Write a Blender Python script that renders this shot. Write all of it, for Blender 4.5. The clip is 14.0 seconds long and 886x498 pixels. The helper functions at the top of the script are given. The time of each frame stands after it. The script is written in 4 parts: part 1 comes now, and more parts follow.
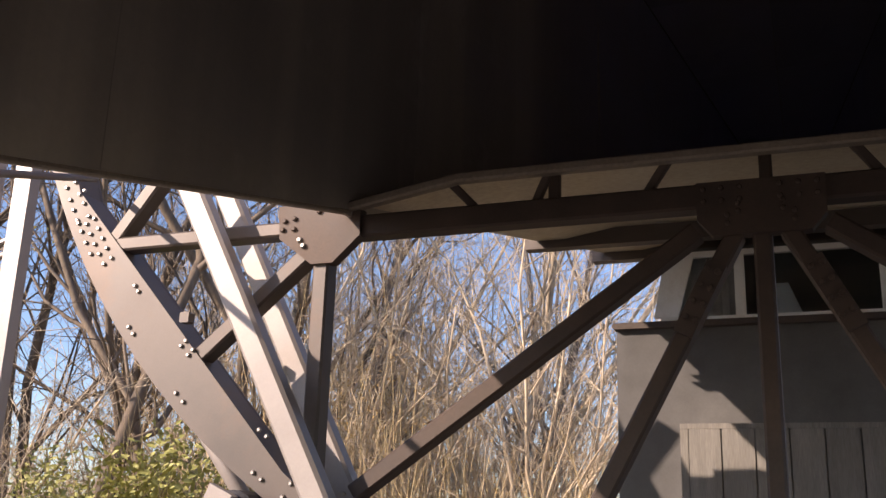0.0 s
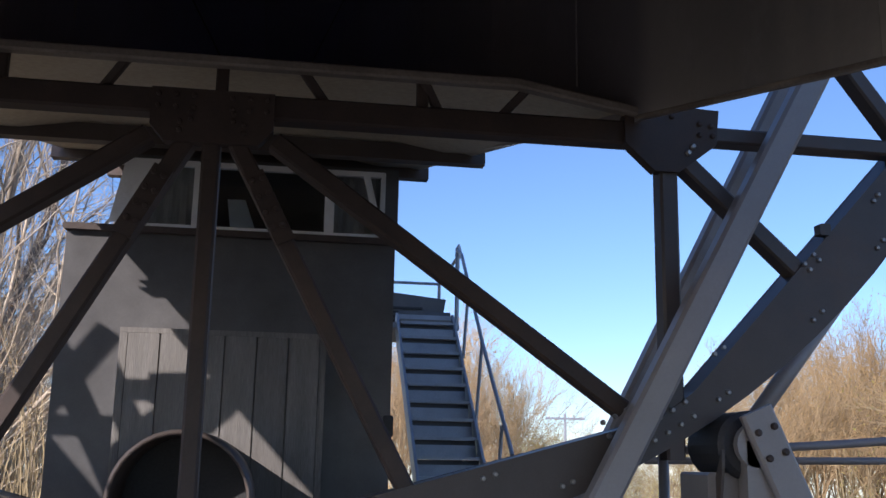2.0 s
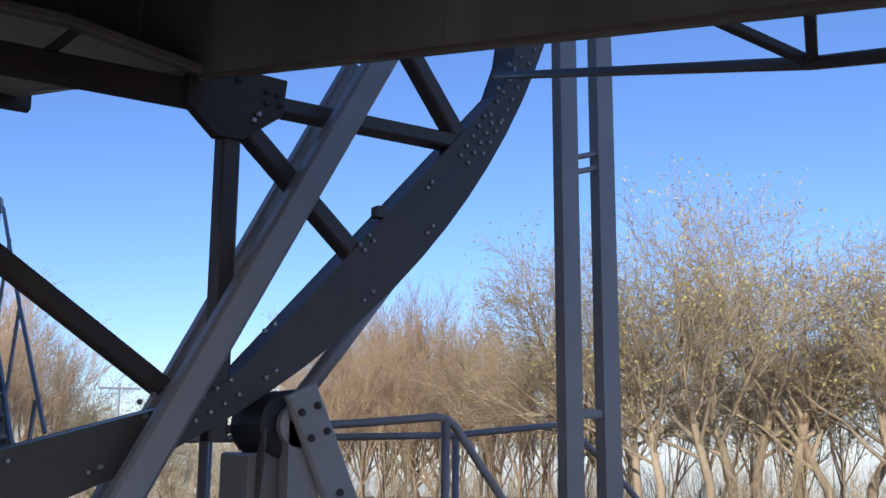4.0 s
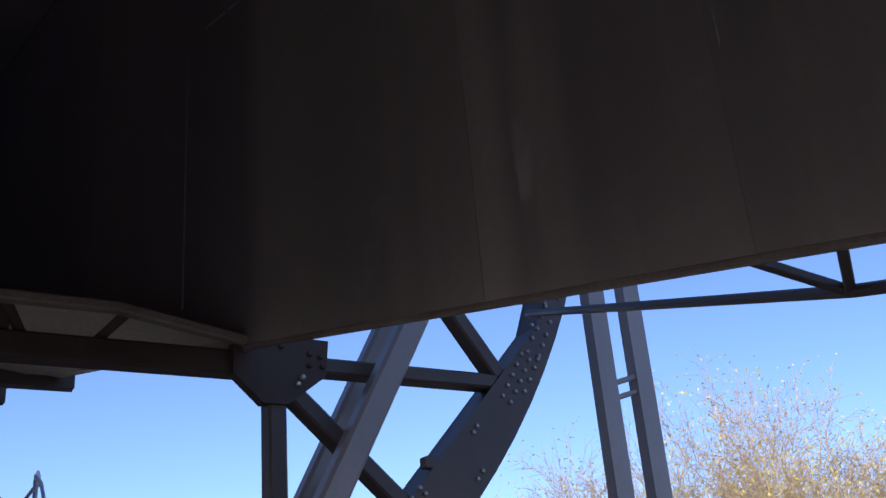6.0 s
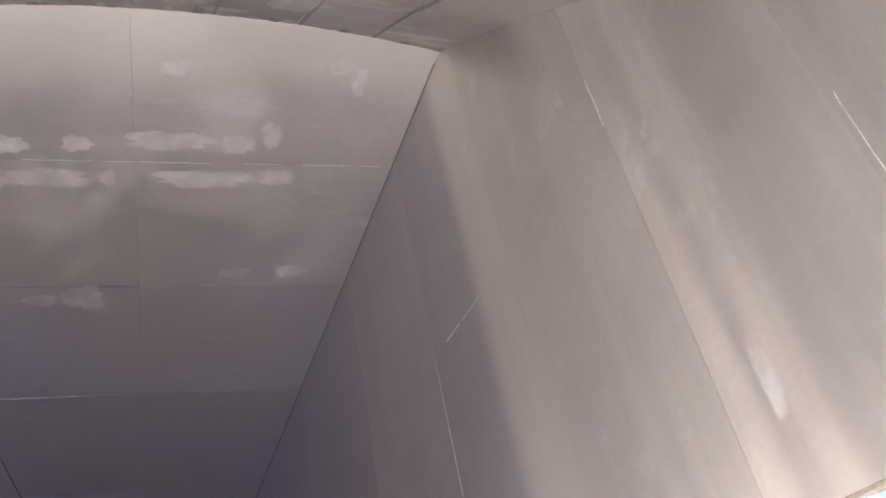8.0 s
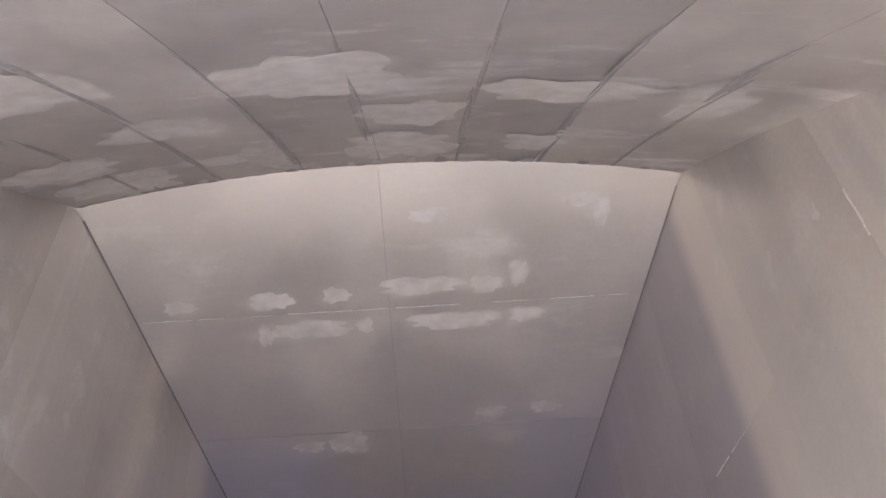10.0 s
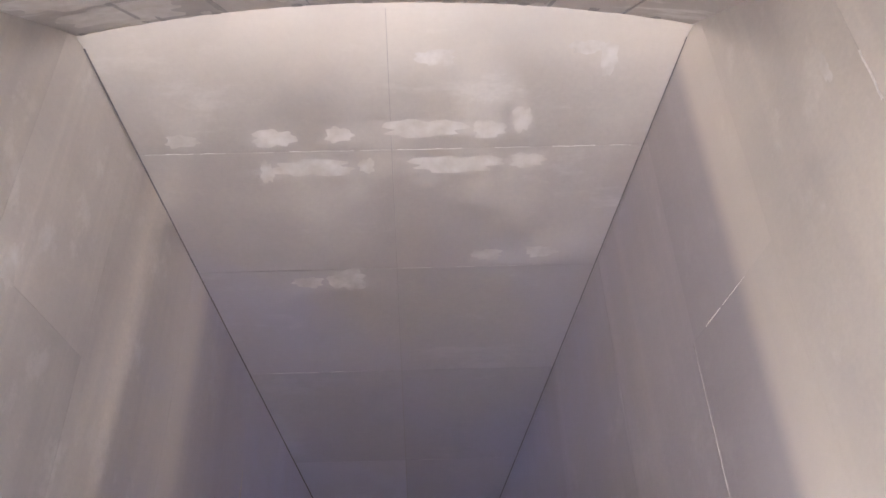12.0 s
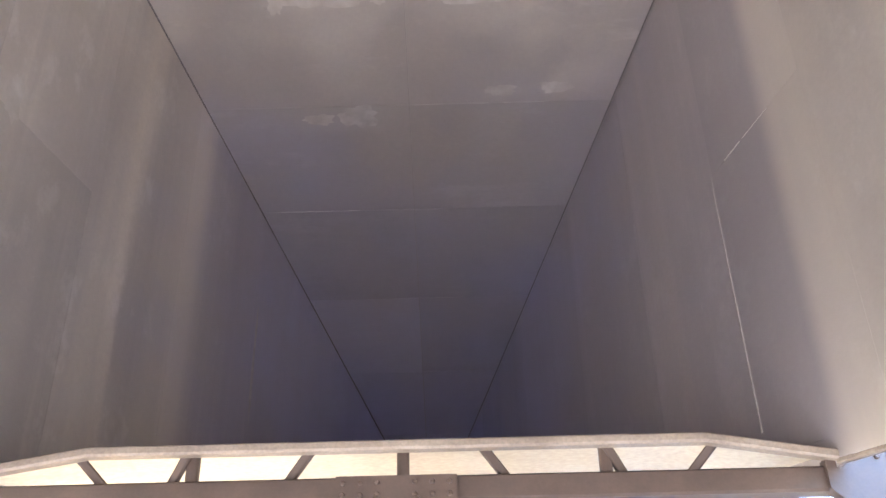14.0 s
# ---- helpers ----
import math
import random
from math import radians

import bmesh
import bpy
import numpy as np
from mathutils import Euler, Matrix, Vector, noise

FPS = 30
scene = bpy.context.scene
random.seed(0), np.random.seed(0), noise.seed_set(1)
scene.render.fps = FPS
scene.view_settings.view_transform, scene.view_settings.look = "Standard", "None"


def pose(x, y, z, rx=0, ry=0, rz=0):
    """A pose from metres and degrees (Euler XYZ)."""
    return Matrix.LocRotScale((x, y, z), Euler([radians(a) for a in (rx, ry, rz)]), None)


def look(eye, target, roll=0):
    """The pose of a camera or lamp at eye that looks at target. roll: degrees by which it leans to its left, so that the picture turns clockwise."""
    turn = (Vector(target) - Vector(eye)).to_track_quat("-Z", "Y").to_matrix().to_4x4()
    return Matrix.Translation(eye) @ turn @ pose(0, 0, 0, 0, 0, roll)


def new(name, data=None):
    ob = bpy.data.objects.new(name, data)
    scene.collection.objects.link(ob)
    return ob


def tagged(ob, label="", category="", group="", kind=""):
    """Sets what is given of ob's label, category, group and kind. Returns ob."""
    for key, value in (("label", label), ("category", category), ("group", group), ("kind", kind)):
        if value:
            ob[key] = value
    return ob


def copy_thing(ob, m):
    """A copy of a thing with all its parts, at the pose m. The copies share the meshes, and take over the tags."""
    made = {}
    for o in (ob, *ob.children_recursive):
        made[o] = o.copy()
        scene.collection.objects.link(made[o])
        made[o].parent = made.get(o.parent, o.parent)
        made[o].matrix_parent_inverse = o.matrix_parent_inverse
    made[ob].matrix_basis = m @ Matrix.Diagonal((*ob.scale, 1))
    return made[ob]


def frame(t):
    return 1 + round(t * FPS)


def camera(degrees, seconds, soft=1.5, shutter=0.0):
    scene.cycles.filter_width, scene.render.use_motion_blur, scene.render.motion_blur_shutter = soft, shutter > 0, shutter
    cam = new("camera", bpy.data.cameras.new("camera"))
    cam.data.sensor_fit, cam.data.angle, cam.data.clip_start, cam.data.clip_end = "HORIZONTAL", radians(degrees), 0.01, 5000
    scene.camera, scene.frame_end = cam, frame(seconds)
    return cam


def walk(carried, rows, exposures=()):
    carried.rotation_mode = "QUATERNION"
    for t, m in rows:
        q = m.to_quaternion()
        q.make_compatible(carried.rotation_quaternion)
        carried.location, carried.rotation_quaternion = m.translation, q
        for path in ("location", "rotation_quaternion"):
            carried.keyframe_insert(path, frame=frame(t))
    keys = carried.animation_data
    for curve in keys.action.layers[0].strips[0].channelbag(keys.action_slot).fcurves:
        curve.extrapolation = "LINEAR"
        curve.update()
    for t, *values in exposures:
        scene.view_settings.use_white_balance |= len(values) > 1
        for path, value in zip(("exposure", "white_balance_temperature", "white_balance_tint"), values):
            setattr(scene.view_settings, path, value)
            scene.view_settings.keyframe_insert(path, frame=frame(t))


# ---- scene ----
cam = camera(48.0, 14.0)
PATH = [
    (0, look((0.22, -0.021, 1.665), (-0.477, 1.771, 2.212), 1.8)),
    (0.5, look((0.288, -0.044, 1.663), (-0.138, 1.843, 2.17), 1.9)),
    (1, look((0.33, -0.037, 1.631), (0.15, 1.898, 2.104), 1.8)),
    (1.5, look((0.365, -0.046, 1.604), (0.429, 1.903, 2.044), 1.3)),
    (2, look((0.419, -0.062, 1.589), (0.714, 1.872, 2.001), 1.1)),
    (2.5, look((0.452, -0.046, 1.585), (0.981, 1.844, 1.973), 1.0)),
    (3, look((0.503, 0.067, 1.59), (1.276, 1.875, 1.955), 0.8)),
    (3.5, look((0.57, 0.136, 1.624), (1.564, 1.838, 1.964), 0.9)),
    (3.7, look((0.587, 0.161, 1.631), (1.666, 1.81, 1.969), 0.7)),
    (5.8, look((0.474, 0.153, 1.761), (1.517, 1.697, 2.488), -4.1)),
    (6, look((0.457, 0.139, 1.767), (1.452, 1.687, 2.551), -5.0)),
    (6.5, look((0.43, 0.102, 1.795), (1.335, 1.628, 2.719), -8.0)),
    (7, look((0.462, 0.076, 1.772), (1.305, 1.53, 2.857), -12.0)),
    (7.5, look((0.385, -0.035, 1.64), (1.037, 1.407, 2.864), -13.7)),
    (8, look((0.358, -0.077, 1.587), (0.861, 1.345, 2.901), -13.2)),
    (8.5, look((0.404, -0.006, 1.677), (0.708, 1.375, 3.092), -10.8)),
    (9, look((0.408, -0.001, 1.685), (0.562, 1.309, 3.188), -8.6)),
    (9.2, look((0.406, -0.004, 1.683), (0.492, 1.268, 3.223), -7.2)),
    (11.3, look((0.302, -0.185, 1.687), (0.297, 1.182, 3.147), -2.6)),
    (11.5, look((0.286, -0.173, 1.692), (0.287, 1.248, 3.1), -2.3)),
    (12, look((0.259, -0.141, 1.686), (0.29, 1.369, 2.997), -2.1)),
    (12.5, look((0.266, -0.1, 1.705), (0.311, 1.479, 2.932), -2.2)),
    (13, look((0.252, -0.061, 1.7), (0.263, 1.581, 2.842), -1.4)),
    (13.5, look((0.242, -0.031, 1.689), (0.243, 1.645, 2.781), -1.6)),
    (14, look((0.256, -0.014, 1.671), (0.254, 1.677, 2.739), -1.4)),
]
EXPOSURES = [
    (0.0, 0.9, 7700, 26), (0.5, 0.9, 7300, 22), (1.0, 0.9, 7000, 20), (1.5, 0.8, 6500, 18), (2.0, 0.45, 6100, 21), (2.5, 0.1, 5700, 26), (3.0, -0.27, 5450, 30), (3.5, 0.0, 5600, 23), (3.7, 0.1, 5650, 22),
    (5.9, 0.35, 5900, 28), (6.2, 0.9, 6500, 30), (6.5, 1.65, 7200, 34), (7.0, 3.9, 6900, 23), (7.6, 5.15, 6400, 20), (9.0, 5.55, 6300, 19),
    (11.5, 5.85, 6450, 20), (13.0, 6.35, 6450, 19), (14.0, 5.68, 6450, 19)]
walk(cam, PATH, EXPOSURES)

# ---- light ----
SUN_TO = Vector((-1.02, -1.0, 0.63)).normalized()
world = bpy.data.worlds.new("world")
scene.world = world
world.use_nodes = True
wn = world.node_tree
sky = wn.nodes.new("ShaderNodeTexSky")
sky.sky_type = 'NISHITA'
sky.sun_disc = False
sky.sun_elevation = math.asin(SUN_TO.z)
sky.sun_rotation = math.atan2(SUN_TO.x, SUN_TO.y)
sky.air_density, sky.dust_density, sky.ozone_density = 1.0, 0.35, 5.0
sky.altitude = 800
wn.nodes["Background"].inputs[1].default_value = 0.135
wn.links.new(sky.outputs[0], wn.nodes["Background"].inputs[0])
sun = new("sun", bpy.data.lights.new("sun", "SUN"))
sun.data.energy, sun.data.angle, sun.data.color = 4.0, radians(0.53), (1.0, 0.93, 0.82)
sun.matrix_world = look(SUN_TO * 60, (0, 0, 0))


# ---- materials ----
def mat(name, base, dark=None, light=None, rough=0.6, metal=0.0, scale=3.0, fine=60.0, bump=0.15, spread=0.5,
        stretch=(1, 1, 1), per_object=0.0, rough_var=0.15, rust=0.0, grain=0.35):
    """Colour that drifts between dark and light in broad stains, fine grain, bump and a varying gloss."""
    m = bpy.data.materials.new(name)
    m.use_nodes = True
    nt = m.node_tree
    N, K = nt.nodes, nt.links
    b = N["Principled BSDF"]
    dark = dark or tuple(c * 0.7 for c in base)
    light = light or tuple(min(1, c * 1.25) for c in base)
    co = N.new("ShaderNodeTexCoord")
    mp = N.new("ShaderNodeMapping")
    mp.inputs["Scale"].default_value = stretch
    K.new(co.outputs["Object"], mp.inputs["Vector"])
    n1 = N.new("ShaderNodeTexNoise")
    n1.inputs["Scale"].default_value = scale
    n1.inputs["Detail"].default_value = 6
    n1.inputs["Roughness"].default_value = 0.62
    K.new(mp.outputs[0], n1.inputs["Vector"])
    ramp = N.new("ShaderNodeValToRGB")
    e = ramp.color_ramp.elements
    e[0].position, e[1].position = 0.5 - spread / 2, 0.5 + spread / 2
    e[0].color, e[1].color = (*dark, 1), (*light, 1)
    mid = e.new(0.5)
    mid.color = (*base, 1)
    K.new(n1.outputs["Fac"], ramp.inputs[0])
    n2 = N.new("ShaderNodeTexNoise")
    n2.inputs["Scale"].default_value = fine
    n2.inputs["Detail"].default_value = 4
    K.new(mp.outputs[0], n2.inputs["Vector"])
    mix = N.new("ShaderNodeMix")
    mix.data_type, mix.blend_type = 'RGBA', 'OVERLAY'
    mix.inputs["Factor"].default_value = grain
    K.new(ramp.outputs[0], mix.inputs["A"])
    K.new(n2.outputs["Fac"], mix.inputs["B"])
    out = mix.outputs["Result"]
    if rust:
        n3 = N.new("ShaderNodeTexNoise")
        n3.inputs["Scale"].default_value = 1.7
        n3.inputs["Detail"].default_value = 8
        n3.inputs["Roughness"].default_value = 0.7
        K.new(co.outputs["Object"], n3.inputs["Vector"])
        mr3 = N.new("ShaderNodeMapRange")
        mr3.inputs["From Min"].default_value, mr3.inputs["From Max"].default_value = 0.52, 0.72
        mr3.inputs["To Max"].default_value = rust
        K.new(n3.outputs["Fac"], mr3.inputs["Value"])
        mx = N.new("ShaderNodeMix")
        mx.data_type = 'RGBA'
        mx.inputs["B"].default_value = (0.17, 0.085, 0.045, 1)
        K.new(mr3.outputs[0], mx.inputs["Factor"])
        K.new(out, mx.inputs["A"])
        out = mx.outputs["Result"]
    if per_object:
        oi = N.new("ShaderNodeObjectInfo")
        mr = N.new("ShaderNodeMapRange")
        mr.inputs["To Min"].default_value, mr.inputs["To Max"].default_value = 1 - per_object, 1 + per_object
        K.new(oi.outputs["Random"], mr.inputs["Value"])
        hs = N.new("ShaderNodeHueSaturation")
        K.new(mr.outputs[0], hs.inputs["Value"])
        K.new(out, hs.inputs["Color"])
        out = hs.outputs[0]
    K.new(out, b.inputs["Base Color"])
    rr = N.new("ShaderNodeMapRange")
    rr.inputs["To Min"].default_value, rr.inputs["To Max"].default_value = max(0.03, rough - rough_var), min(1, rough + rough_var)
    K.new(n1.outputs["Fac"], rr.inputs["Value"])
    K.new(rr.outputs[0], b.inputs["Roughness"])
    b.inputs["Metallic"].default_value = metal
    bp = N.new("ShaderNodeBump")
    bp.inputs["Strength"].default_value = bump
    bp.inputs["Distance"].default_value = 0.01
    K.new(n2.outputs["Fac"], bp.inputs["Height"])
    K.new(bp.outputs[0], b.inputs["Normal"])
    return m


def horn_metal(name, streaks, soots, blotches, deep_shade=(5.4, 6.6), amount=0.6, pale=0.0, highlight=None, spread=(0.9, 1.08)):
    """Weathered sheet aluminium: blotches of pale oxide, long streaks, a dull sheen; shade, highlights and bluish glare
    painted in.
    """
    m = bpy.data.materials.new(name)
    m.use_nodes = True
    N, K = m.node_tree.nodes, m.node_tree.links
    b = N["Principled BSDF"]
    co = N.new("ShaderNodeTexCoord")

    def noise_of(stretch, scale, detail, lo, hi, rough=0.6):
        mp = N.new("ShaderNodeMapping")
        mp.inputs["Scale"].default_value = stretch
        K.new(co.outputs["Object"], mp.inputs["Vector"])
        n = N.new("ShaderNodeTexNoise")
        n.inputs["Scale"].default_value = scale
        n.inputs["Detail"].default_value = detail
        n.inputs["Roughness"].default_value = rough
        K.new(mp.outputs[0], n.inputs["Vector"])
        r = N.new("ShaderNodeMapRange")
        r.inputs["From Min"].default_value, r.inputs["From Max"].default_value = lo, hi
        K.new(n.outputs["Fac"], r.inputs["Value"])
        return r.outputs[0]

    def blend(a, bb, fac, amount):
        mu = N.new("ShaderNodeMath")
        mu.operation = 'MULTIPLY'
        mu.inputs[1].default_value = amount
        K.new(fac, mu.inputs[0])
        x = N.new("ShaderNodeMix")
        x.data_type = 'RGBA'
        K.new(mu.outputs[0], x.inputs["Factor"])
        if isinstance(a, tuple):
            x.inputs["A"].default_value = (*a, 1)
        else:
            K.new(a, x.inputs["A"])
        x.inputs["B"].default_value = (*bb, 1)
        return x.outputs["Result"]

    broad = noise_of((1, 1, 1), 0.7, 4, 0.35, 0.65)
    blotch = noise_of((0.8, 2.6, 1.6), 1.1, 7, 0.57, 0.66, 0.65)
    streak = noise_of((1.5, 1.5, 0.07), 1.5, 3, 0.5, 0.72)
    soot = noise_of((1.1, 1.1, 0.12), 1.2, 3, 0.46, 0.74)
    grain = noise_of((1, 1, 1), 26, 5, 0.3, 0.7)
    c = blend((0.47, 0.435, 0.40), (0.57, 0.53, 0.48), broad, 1.0)
    c = blend(c, (0.76, 0.735, 0.70), blotch, blotches)
    c = blend(c, (0.33, 0.305, 0.30), soot, soots)
    c = blend(c, (0.74, 0.67, 0.57), streak, streaks)
    fine = noise_of((3.4, 3.4, 0.08), 1.5, 4, 0.5, 0.75)
    c = blend(c, (0.72, 0.66, 0.58), fine, streaks * 0.7)
    c = blend(c, (0.36, 0.33, 0.31), grain, 0.18)
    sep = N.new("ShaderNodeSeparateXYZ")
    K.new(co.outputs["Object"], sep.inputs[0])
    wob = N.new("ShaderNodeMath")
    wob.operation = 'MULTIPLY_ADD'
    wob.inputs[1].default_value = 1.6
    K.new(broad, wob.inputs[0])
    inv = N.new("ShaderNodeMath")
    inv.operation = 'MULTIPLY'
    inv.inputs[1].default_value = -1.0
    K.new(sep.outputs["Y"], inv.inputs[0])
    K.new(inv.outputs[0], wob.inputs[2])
    # shade deep in the horn, painted in as darker grey; its edge broken up by the streaks
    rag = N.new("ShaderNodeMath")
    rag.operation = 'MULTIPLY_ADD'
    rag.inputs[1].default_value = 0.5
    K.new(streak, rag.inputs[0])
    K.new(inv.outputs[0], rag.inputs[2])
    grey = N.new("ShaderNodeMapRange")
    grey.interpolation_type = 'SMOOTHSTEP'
    grey.inputs["From Min"].default_value, grey.inputs["From Max"].default_value = 0.25 - deep_shade[0], 0.25 - deep_shade[1]
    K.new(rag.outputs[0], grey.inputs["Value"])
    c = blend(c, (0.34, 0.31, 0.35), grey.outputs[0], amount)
    # reflected light on the roof's front edge, painted in as a paler cream
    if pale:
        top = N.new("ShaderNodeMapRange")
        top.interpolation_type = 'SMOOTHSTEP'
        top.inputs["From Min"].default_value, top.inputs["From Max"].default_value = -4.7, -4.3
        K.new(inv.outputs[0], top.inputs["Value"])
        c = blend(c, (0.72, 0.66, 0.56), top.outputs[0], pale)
    if highlight:
        # a long pale highlight down one sheet, painted into its colour
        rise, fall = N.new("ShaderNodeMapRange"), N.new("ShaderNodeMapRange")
        for node, a0, a1 in ((rise, -highlight[2], -highlight[1]), (fall, -highlight[0], -highlight[1])):
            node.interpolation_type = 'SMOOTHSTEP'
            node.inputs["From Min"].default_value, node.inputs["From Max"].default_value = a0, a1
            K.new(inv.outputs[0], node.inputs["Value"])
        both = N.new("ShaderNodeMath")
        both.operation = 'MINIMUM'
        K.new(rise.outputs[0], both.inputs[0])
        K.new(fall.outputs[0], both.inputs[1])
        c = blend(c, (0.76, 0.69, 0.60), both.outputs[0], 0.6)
    # bluish glare painted into the colour, stronger towards the throat
    blue_glare = N.new("ShaderNodeMapRange")
    blue_glare.inputs["From Min"].default_value, blue_glare.inputs["From Max"].default_value = -5.2, -9.5
    K.new(wob.outputs[0], blue_glare.inputs["Value"])
    c = blend(c, (0.49, 0.50, 0.70), blue_glare.outputs[0], 0.85)
    oi = N.new("ShaderNodeObjectInfo")
    mr = N.new("ShaderNodeMapRange")
    mr.inputs["To Min"].default_value, mr.inputs["To Max"].default_value = spread
    K.new(oi.outputs["Random"], mr.inputs["Value"])
    hs = N.new("ShaderNodeHueSaturation")
    K.new(mr.outputs[0], hs.inputs["Value"])
    K.new(c, hs.inputs["Color"])
    K.new(hs.outputs[0], b.inputs["Base Color"])
    rr = N.new("ShaderNodeMapRange")
    rr.inputs["To Min"].default_value, rr.inputs["To Max"].default_value = 0.38, 0.6
    K.new(streak, rr.inputs["Value"])
    K.new(rr.outputs[0], b.inputs["Roughness"])
    b.inputs["Metallic"].default_value = 0.6
    bp = N.new("ShaderNodeBump")
    bp.inputs["Strength"].default_value = 0.05
    bp.inputs["Distance"].default_value = 0.01
    K.new(grain, bp.inputs["Height"])
    K.new(bp.outputs[0], b.inputs["Normal"])
    return m


